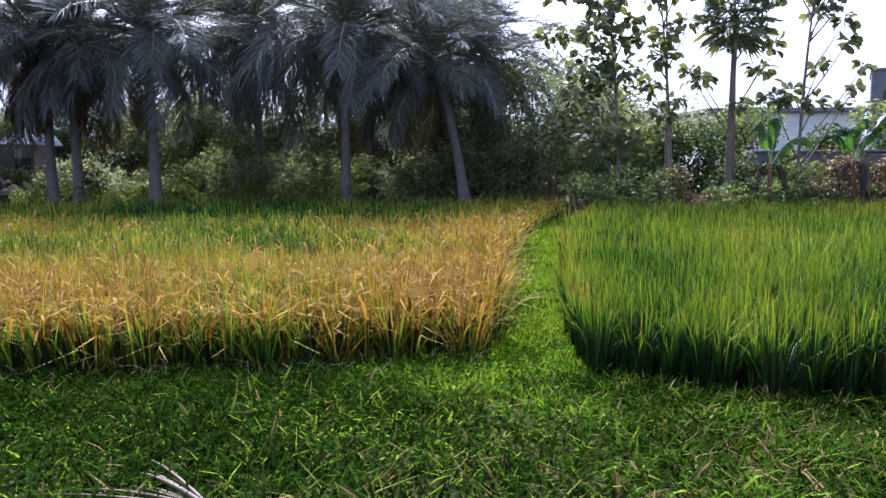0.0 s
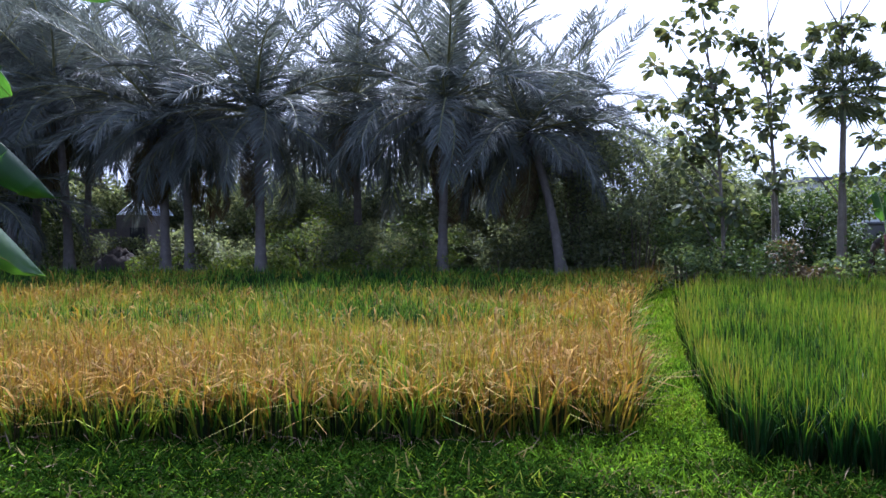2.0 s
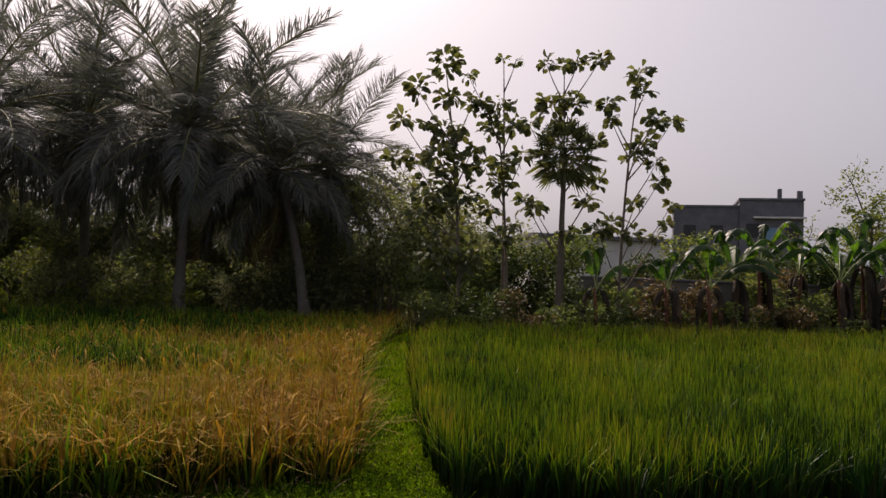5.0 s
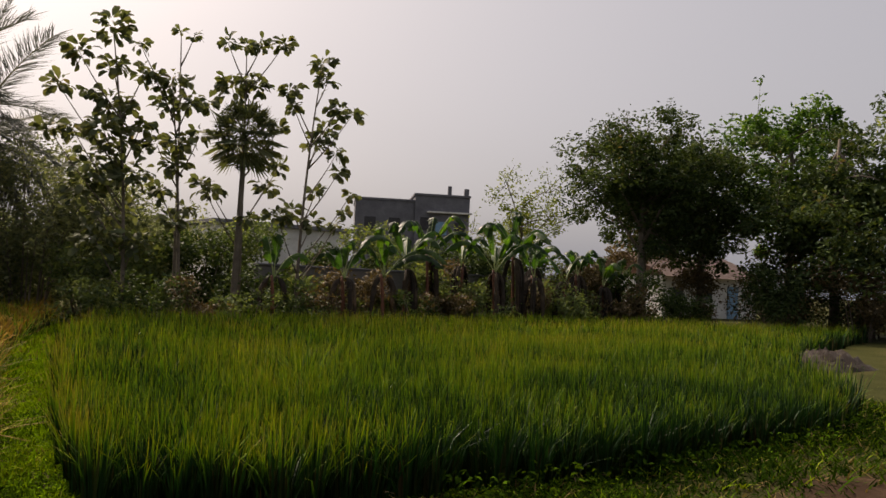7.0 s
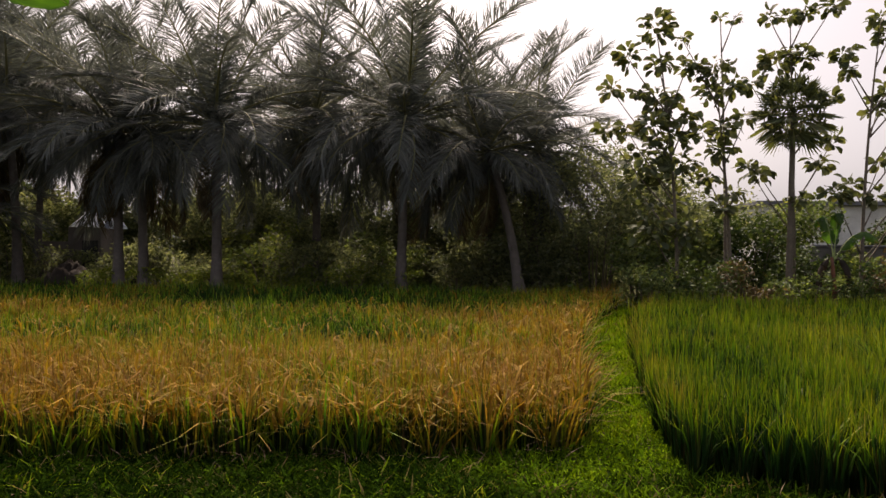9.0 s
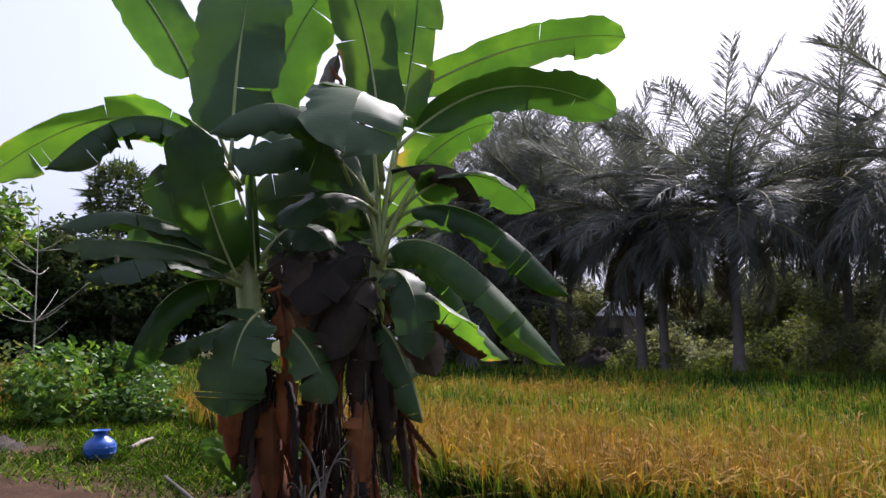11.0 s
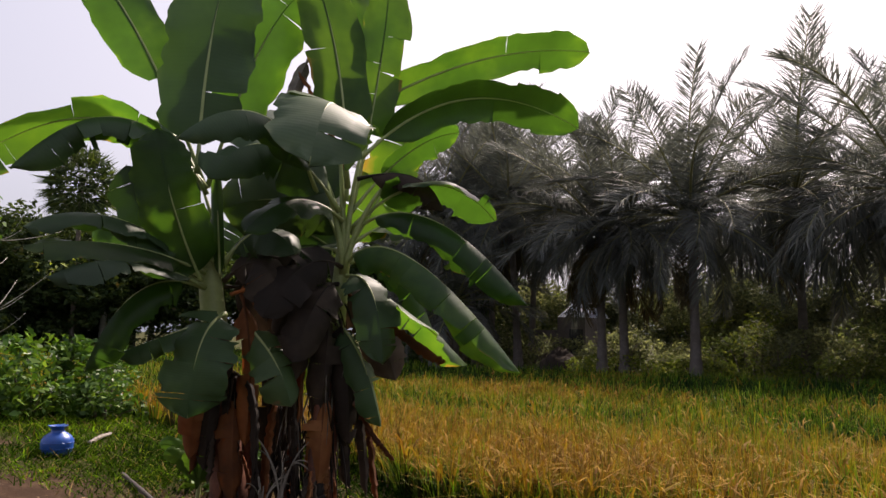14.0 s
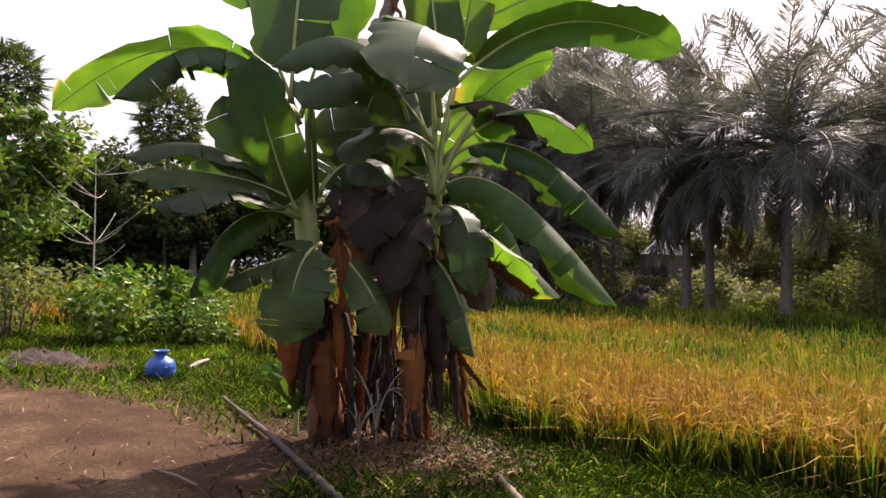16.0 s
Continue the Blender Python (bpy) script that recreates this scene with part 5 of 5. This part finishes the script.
L(front, (-55, 215, -0.20), (-30, 250, -0.25), (0, 285, -0.30), 0.55, FACE, 0.30, 4, dry=3, stalk=0.06)
L(front, (-66, 205, 0.10), (-136, 242, 0.50), (-193, 229, 0.70), 0.40, (0, -0.2, 1), 0.50, 3, dry=3, stalk=0.15)
L(front, (-66, 202, 0.20), (-123, 218, 0.70), (-185, 213, 0.90), 0.38, (0, -0.4, 1), 0.30, 3, stalk=0.15)
L(front, (-66, 190, 0.20), (-116, 205, 0.80), (-165, 190, 1.00), 0.36, (0, -0.4, 1), 0.35, 3, dry=3, stalk=0.15)
L(front, (-70, 200, -0.10), (-125, 228, -0.20), (-165, 250, -0.30), 0.36, FACE, 0.20, 3, stalk=0.12)
L(front, (-66, 190, 0.10), (-114, 184, 0.40), (-148, 122, 0.50), 0.42, (-0.4, -0.3, 1), 0.90, 4, stalk=0.15)
L(front, (-55, 165, 0.10), (-92, 150, 0.30), (-130, 134, 0.30), 0.30, (-0.2, -0.6, 1), 0.70, 4, dry=3, stalk=0.12)
L(front, (-48, 168, 0.20), (-64, 143, 0.45), (-71, 86, 0.50), 0.56, (-0.2, -1, 0.2), 0.12, 4, dry=3, stalk=0.12)
L(front, (-58, 211, 0.10), (-92, 232, 0.30), (-136, 232, 0.50), 0.40, (0, -0.7, 0.8), 0.40, 3, dry=3, stalk=0.09)
L(front, (-51, 211, 0.10), (-21, 238, 0.30), (8, 217, 0.50), 0.43, (0.1, -0.8, 0.8), 0.40, 4, dry=3, stalk=0.09)
L(front, (-51, 196, 0.10), (-20, 209, 0.35), (-1, 170, 0.50), 0.48, (0.1, -0.9, 0.5), 0.35, 4, dry=2, stalk=0.09)
L(rear, (48, 252, 0.10), (7, 262, 0.50), (-32, 230, 0.80), 0.36, (0, -0.6, 1), 0.25, 1, stalk=0.12)
L(rear, (48, 226), (9, 230, -0.30), (-39, 216, -0.50), 0.47, (0, -0.8, 0.8), 0.35, 4, dry=3, stalk=0.09)
L(rear, (56, 246), (122, 286, 0.20), (182, 254, 0.30), 0.46, (0.2, 0.6, 0.9), 0.20, 3, stalk=0.19)
L(rear, (56, 242), (124, 254, 0.25), (212, 179, 0.30), 0.50, (0.35, -0.1, 1), 0.85, 5, stalk=0.15)
L(rear, (50, 209), (100, 218, 0.50), (192, 122, 0.72), 0.50, (0.4, -0.1, 1), 0.85, 5, stalk=0.12)
L(rear, (54, 202), (112, 168, 0.15), (160, 126, 0.15), 0.38, (0.35, 0.3, 1), 0.45, 5, stalk=0.12)
L(rear, (57, 233, -0.10), (134, 265, -0.60), (186, 215, -0.90), 0.43, (0.3, -0.1, 1), 0.60, 4, dry=3, stalk=0.12)
L(rear, (57, 217, -0.10), (106, 216, -0.50), (147, 151, -0.70), 0.43, (0.3, -0.3, 1), 0.60, 4, stalk=0.09)
L(rear, (53, 203, 0.10), (72, 187, 0.40), (81, 128, 0.50), 0.42, (0.3, -1, 0.3), 0.30, 4, dry=3, stalk=0.06)
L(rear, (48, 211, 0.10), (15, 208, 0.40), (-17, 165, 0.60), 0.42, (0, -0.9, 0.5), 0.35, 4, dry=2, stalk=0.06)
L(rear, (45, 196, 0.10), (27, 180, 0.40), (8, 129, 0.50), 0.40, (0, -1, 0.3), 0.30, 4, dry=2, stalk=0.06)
L(rear, (46, 162, 0.10), (66, 130, 0.30), (82, 76, 0.35), 0.34, (0.5, -0.8, 0.4), 0.60, 4, dry=3, stalk=0.07)
L(rear, (60, 95, 0.20), (79, 68, 0.30), (95, 47, 0.30), 0.12, (0.5, -0.8, 0.4), 0.80, 2, dry=1, stalk=0.07)
L(front, (-30, 158, 0.15), (-6, 130, 0.40), (8, 94, 0.45), 0.40, (0, -1, 0.6), 0.40, 4, dry=3, stalk=0.07)
# dry leaves down the stems
L(front, (-36, 185, 0.15), (-26, 130, 0.30), (-28, 60, 0.24), 0.31, FACE, 0.75, 4, 1)
L(front, (-45, 185, 0.1), (-12, 190, 0.25), (-5, 168, 0.3), 0.30, FACE, 0.3, 3, 1)
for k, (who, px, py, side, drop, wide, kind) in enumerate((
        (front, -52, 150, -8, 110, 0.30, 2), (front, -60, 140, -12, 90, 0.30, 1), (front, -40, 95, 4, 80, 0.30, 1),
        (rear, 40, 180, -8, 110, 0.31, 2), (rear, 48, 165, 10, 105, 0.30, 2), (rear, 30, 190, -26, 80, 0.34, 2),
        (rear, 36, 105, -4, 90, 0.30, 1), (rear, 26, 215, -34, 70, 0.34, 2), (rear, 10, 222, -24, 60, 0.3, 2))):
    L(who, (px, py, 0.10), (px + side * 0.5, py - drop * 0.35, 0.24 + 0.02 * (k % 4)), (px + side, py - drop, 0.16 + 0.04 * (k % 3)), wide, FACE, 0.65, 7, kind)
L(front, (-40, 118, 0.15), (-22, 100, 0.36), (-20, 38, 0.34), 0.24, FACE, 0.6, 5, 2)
# leaves added between the stems, many near black, to darken the gap
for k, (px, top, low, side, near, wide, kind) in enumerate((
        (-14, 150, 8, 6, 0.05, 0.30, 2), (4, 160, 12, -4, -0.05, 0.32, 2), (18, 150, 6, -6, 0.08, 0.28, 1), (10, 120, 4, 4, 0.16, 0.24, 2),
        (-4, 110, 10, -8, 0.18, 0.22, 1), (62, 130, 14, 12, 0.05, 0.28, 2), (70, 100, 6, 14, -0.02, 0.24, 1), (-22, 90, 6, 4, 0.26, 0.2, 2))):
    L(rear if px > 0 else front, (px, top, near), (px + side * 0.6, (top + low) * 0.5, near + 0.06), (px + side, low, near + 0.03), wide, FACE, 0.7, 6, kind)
L(rear, (50, 300, 0.0), (26, 352, 0.1), (5, 388, 0.0), 0.16, FACE, 0.7, 3, 1)
L(rear, (50, 310, -0.1), (40, 370, 0.0), (15, 402, 0.0), 0.2, FACE, 0.7, 3, 2)
L(rear, (60, 290, 0.1), (110, 292, 0.2), (136, 262, 0.2), 0.34, (0.2, -0.6, 1), 0.7, 6, 2)
L(rear, (52, 190, 0.1), (110, 150, 0.2), (140, 130, 0.25), 0.18, (0.3, -0.8, 0.6), 0.8, 5, 1)

L(rear, (30, 398, 0.0), (34, 372, 0.05), (44, 348, 0.05), 0.30, FACE, 0.8, 4, 2)
banana_leaf(rear, at(14, 402, -0.05), at(4, 374, 0.02), at(-3, 350, 0.03), 0.15, FACE, 0.5, 2, 991, FIBRE, 0.05, "dry_leaf", "bleached dry leaf strip")


def fibres(who, px, top, count, seed):
    """Thin torn strips that hang from a stem, some bleached pale."""
    r = np.random.default_rng(seed)
    for mat, n, label in ((BANANA_DEAD_SHADED, count, "thin dark strips of torn sheath"), (FIBRE, count // 2, "thin bleached strips of torn sheath")):
        P = Pile()
        for _ in range(n):
            a = r.uniform(-3.1, 0.0)
            d = np.array([math.cos(a), math.sin(a), 0])
            b = at(px, r.uniform(0.25, 1.0) * top) + d * r.uniform(0.08, 0.15)
            drop = min(b[2], r.uniform(0.15, 0.7))
            e = b + d * r.uniform(0.0, 0.14) + r.normal(0, 0.05, 3) - (0, 0, drop)
            e[2] = max(e[2], 0.0)
            P.add(*tube(bend(b, (b + e) / 2 + d * r.uniform(0.0, 0.1), e, 5), np.array((0.006, 0.009, 0.008, 0.005, 0.002)) * r.uniform(0.5, 1.4), 3))
        tagged(put("torn_fibre", P.mesh("torn_fibre", mat), who, None, label), kind="stuff")


fibres(front, -40, 150, 16, 5)
fibres(rear, 40, 180, 44, 6)
fibres(rear, 8, 110, 50, 7)
# petioles that fan out of the pale neck
for k, (dx, dz, near) in enumerate(((-24, 96, 0.1), (-6, 114, 0.05), (14, 112, 0.05), (34, 80, 0.12))):
    v, f = tube(bend(at(50, 205, 0.06), at(50 + dx * 0.25, 205 + dz * 0.6, near), at(50 + dx, 205 + dz, near), 7), np.linspace(0.034, 0.014, 7), 7)
    put("petiole", mesh_np("petiole", v, f, (MIDRIB,), None, True), rear, None, "pale green leaf stalk")


def sucker(px, near, tall, seed):
    """A young shoot at the foot of the clump."""
    r = np.random.default_rng(seed)
    ob = base("banana_sucker", 0, 0)
    c, s = math.cos(radians(48.3)), math.sin(radians(48.3))
    ob.matrix_basis = pose(-5.7 + c * px / 100 + s * near, 4.1 + s * px / 100 - c * near, 0, 0, 0, 48.3)
    tagged(ob, "bleached dry banana shoot at the foot of the clump", "banana plant", "banana shoots")
    v, f = tube(bend((0, 0, -0.03), (0, 0, tall * 0.4), (r.normal(0, 0.03), 0, tall * 0.75), 6), np.linspace(0.010, 0.005, 6), 6)
    put("stem", mesh_np("stem", v, f, (FIBRE,), None, True), ob)
    for k in range(5):
        a = r.uniform(0, 6.28)
        d = np.array([math.cos(a), math.sin(a), 0])
        banana_leaf(ob, (0, 0, tall * 0.25), d * 0.08 + (0, 0, tall * 0.7), d * 0.22 + (0, 0, tall * r.uniform(0.6, 1.1)), 0.022, (0, -0.3, 1), 0.5, 0, seed * 9 + k, FIBRE)


def green_shoot(px, near, tall, seed):
    """A young leafy plant at the foot of the clump."""
    r = np.random.default_rng(seed)
    ob = base("banana_shoot", 0, 0)
    c, s = math.cos(radians(48.3)), math.sin(radians(48.3))
    ob.matrix_basis = pose(-5.7 + c * px / 100 + s * near, 4.1 + s * px / 100 - c * near, 0, 0, 0, 48.3)
    tagged(ob, "young banana shoot with broad green leaves beside the stems", "banana plant")
    v, f = tube(bend((0, 0, -0.03), (0, 0, tall * 0.2), (0.02, 0, tall * 0.45), 6), np.linspace(0.028, 0.014, 6), 7)
    put("stem", mesh_np("stem", v, f, (MIDRIB,), None, True), ob)
    for k in range(7):
        a = 2.2 + k * 0.75 + r.uniform(-0.3, 0.3)
        d = np.array([math.cos(a), 0.4 * math.sin(a), 0])
        banana_leaf(ob, (0, 0, tall * 0.3), d * tall * 0.22 + (0, 0, tall * r.uniform(0.55, 0.8)), d * tall * 0.5 + (0, 0, tall * r.uniform(0.7, 1.1)), tall * 0.2, (0.1, -1, 0.1), 0.3, 1, seed * 19 + k, FRESH)


green_shoot(-68, -0.2, 0.66, 8)
sucker(2, 0.4, 0.66, 1)
sucker(-12, 0.42, 0.42, 2)
bush(-6.75, 4.5, 0.8, 0.6, 610, FRESH, 0.16, 260, "leafy_weed", "broad-leaved green weed by the banana stems", "weeds by the clump")
bush(-7.4, 4.9, 0.8, 0.35, 611, FRESH, 0.10, 300, "leafy_weed", "broad-leaved green weed by the banana stems", "weeds by the clump")


def litter():
    n = 4600
    a, d = rng.uniform(0, 6.28, n), np.abs(rng.normal(0, 0.72, n))
    x, y = -5.35 + d * np.cos(a) * 1.3 + 0.2, 4.0 + d * np.sin(a)
    x2, y2 = rng.uniform(-11, -3, 520), rng.uniform(1.5, 4.5, 520)
    x, y = np.concatenate([x, x2]), np.concatenate([y, y2])
    c = np.stack([x, y, ground_z(x, y) + rng.uniform(0.005, 0.05, len(x))], 1)
    v, f = leaf_quads(c, 0.035 + 0.12 * rng.uniform(0, 1, len(x)) ** 2, rng.uniform(0.006, 0.022, len(x)), 1.5)
    # straw fallen along the foot of the rice
    sx = np.concatenate([rng.uniform(-5.0, 0.3, 170), rng.uniform(1.2, 9.0, 80)])
    sy = np.where(sx < 0.8, left_front(sx), right_front(sx)) - rng.uniform(-0.05, 0.4, len(sx)) ** 2 * 2 - 0.02
    c = np.stack([sx, sy, ground_z(sx, sy) + rng.uniform(0.03, 0.10, len(sx))], 1)
    v2, f2 = leaf_quads(c, rng.uniform(0.10, 0.28, len(sx)), rng.uniform(0.005, 0.011, len(sx)), 1.5)
    v, f = np.vstack([v, v2]), np.vstack([f, f2 + len(v)])
    tagged(put("leaf_litter", mesh_np("leaf_litter", v, f, (LITTER,))), "dry brown leaf scraps on the soil round the bananas", "leaf litter", kind="stuff")


litter()


# ---- small things in the yard ----
def water_pot(x, y):
    ob = base("water_pot", x, y, 0)
    tagged(ob, "round blue plastic water pot with a narrow neck on the grass", "water pot")
    prof = [(0.0, 0.0), (0.10, 0.0), (0.125, 0.012), (0.155, 0.06), (0.168, 0.12), (0.163, 0.175), (0.14, 0.215), (0.10, 0.245), (0.072, 0.262), (0.064, 0.285), (0.072, 0.305), (0.098, 0.322), (0.102, 0.33), (0.09, 0.331), (0.06, 0.30), (0.056, 0.25)]
    prof = [(1.12 * r, 1.12 * z) for r, z in prof]
    k = 28
    v = [[r * math.cos(6.28319 * j / k), r * math.sin(6.28319 * j / k), z] for r, z in prof for j in range(k)]
    f = [[i * k + j, i * k + (j + 1) % k, (i + 1) * k + (j + 1) % k, (i + 1) * k + j] for i in range(len(prof) - 1) for j in range(k)]
    put("body", mesh_np("body", v, f, (BLUE,), None, True), ob)
    for z, rr in ((0.10, 0.186), (0.168, 0.189)):
        ring = [[rr * math.cos(6.28319 * j / 24), rr * math.sin(6.28319 * j / 24), z] for j in range(25)]
        vv, ff = tube(ring, [0.004] * 25, 5)
        put("rib", mesh_np("rib", vv, ff, (BLUE,), None, True), ob)


water_pot(-10.1, 4.42)


def rod(name, pts, radii, mat, label, category, sides=10, knots=0):
    ob = base(name, *pts[0])
    p = np.asarray(pts, float) - np.asarray(pts[0], float)
    s = np.linspace(0, 1, len(p))
    q = np.linspace(0, 1, 24)
    p = np.stack([np.interp(q, s, p[:, k]) for k in range(3)], 1)
    r = np.interp(q, np.linspace(0, 1, len(radii)), radii) * (1 + 0.05 * np.sin(q * 37))
    if knots:
        r = r * (1 + 0.18 * (np.arange(24) % max(2, 24 // knots) == 0))
    v, f = tube(p, r, sides)
    put("shaft", mesh_np("shaft", v, f, (mat,), None, True), ob)
    return tagged(ob, label, category)


rod("wooden_pole", [(-8.18, 4.16, 0.04), (-6.9, 3.66, 0.045), (-6.22, 3.41, 0.045), (-4.51, 2.71, 0.04), (-3.5, 2.3, 0.04)], [0.018, 0.024, 0.027, 0.029], OLD_WOOD, "long grey weathered pole lying at the edge of the yard", "pole", 10, 6)
rod("bamboo_stake", [(-4.08, 3.80, 0.05), (-3.5, 3.36, 0.05), (-2.6, 2.6, 0.04)], [0.03, 0.033, 0.036], DRY_STALK, "pale bamboo stake lying on the grass", "stake", 10, 4)
rod("dry_stick", [(-11.2, 5.75, 0.05), (-10.85, 5.4, 0.07), (-10.5, 5.05, 0.06)], [0.022, 0.03, 0.026], WOOD, "short pale stick on the grass by the pot", "stick", 8)
rod("twig", [(-5.96, 2.23, 0.02), (-5.67, 2.25, 0.025), (-5.38, 2.24, 0.02)], [0.010, 0.013, 0.011], BARK, "dark twig on the bare soil", "stick", 6)


def dry_frond(x, y, turn):
    ob = base("dry_palm_stalks", x, y, 0, turn)
    tagged(ob, "bundle of dry grey palm stalks lying on the turf", "palm stalks")
    r = np.random.default_rng(12)
    for a, Ln, h in ((128, 0.56, 0.09), (133, 0.50, 0.05), (172, 0.72, 0.05), (186, 0.70, 0.04), (150, 0.4, 0.03), (178, 0.8, 0.03), (145, 0.36, 0.03), (165, 0.55, 0.06), (138, 0.46, 0.07), (158, 0.5, 0.02), (181, 0.6, 0.06)):
        d = np.array([math.cos(radians(a)), math.sin(radians(a)), 0])
        v, f = tube(bend((0.12, -0.12, 0.04), d * Ln * 0.5 + (0, 0, h), d * Ln + (0, 0, h * 0.4), 8), np.linspace(0.012, 0.004, 8) * r.uniform(0.7, 1.2), 6)
        put("stalk", mesh_np("stalk", v, f, (DRY_STALK,), None, True), ob)


dry_frond(-1.06, 3.12, 0)


def heap(name, x, y, wide, tall, seed, label, mat=EARTH, category="heap"):
    r = np.random.default_rng(seed)
    n, k = 14, 22
    v, f = [[0, 0, tall]], []
    for i in range(1, n):
        for j in range(k):
            q = i / (n - 1)
            rr = wide * 0.5 * q * (1 + 0.18 * math.sin(3 * j * 6.283 / k + seed))
            v.append([rr * math.cos(6.28319 * j / k), rr * math.sin(6.28319 * j / k) * 0.7, max(-0.05, tall * (1 - q ** 1.6) + r.normal(0, 0.03 + 0.05 * tall) - 0.05 * (i == n - 1))])
    for i in range(n - 2):
        for j in range(k):
            f.append([1 + i * k + j, 1 + i * k + (j + 1) % k, 1 + (i + 1) * k + (j + 1) % k, 1 + (i + 1) * k + j])
    for j in range(0, k, 2):
        f.append([0, 1 + (j + 2) % k, 1 + (j + 1) % k, 1 + j])
    return tagged(put(name, mesh_np(name, v, f, (mat,), None, False), None, Matrix.Translation((x, y, 0))), label, category)


heap("soil_mound", 16.4, 8.9, 2.6, 0.36, 3, "low mound of dark dug earth by the rice", CLODS)
heap("soil_mound", -12.7, 3.9, 1.7, 0.16, 5, "low dark heap of dug earth by the yard", CLODS)
heap("waste_mound", -15.2, 26.6, 2.2, 1.0, 6, "dark mound of rotting plant waste under the palms", CLODS)
heap("waste_mound", -12.4, 26.4, 1.2, 0.7, 8, "dark mound of rotting plant waste under the palms", CLODS)


def tuft(x, y, tall, seed, n=60):
    r = np.random.default_rng(seed)
    a = r.uniform(0, 6.28, n)
    foot = np.stack([0.12 * np.cos(a) * r.uniform(0, 1, n), 0.12 * np.sin(a) * r.uniform(0, 1, n), np.full(n, -0.1)], 1)
    v, f = blades(foot, tall * r.uniform(0.7, 1.1, n), np.full(n, 0.014), a, np.abs(r.normal(0.2, 0.1, n)), np.abs(r.normal(0.3, 0.2, n)), 4)
    me = mesh_np("grass_tuft", v, f, (RICE,), {"blade_tone": np.full(len(v), 0.22)})
    tagged(put("grass_tuft", me, None, Matrix.Translation((x, y, 0))), "tall bright green grass tuft in the rice", "grass", "grass tufts in the rice")


for k, (x, y, h) in enumerate(((-3.0, 8.6, 0.95), (-2.6, 8.8, 0.8), (-3.4, 8.9, 0.8), (-2.4, 11.0, 0.8), (-5.8, 10.2, 0.8), (-1.2, 11.8, 0.75), (3.9, 8.3, 0.95), (4.0, 8.4, 0.9), (-4.9, 13.5, 0.8))):
    tuft(x, y, h, 900 + k)
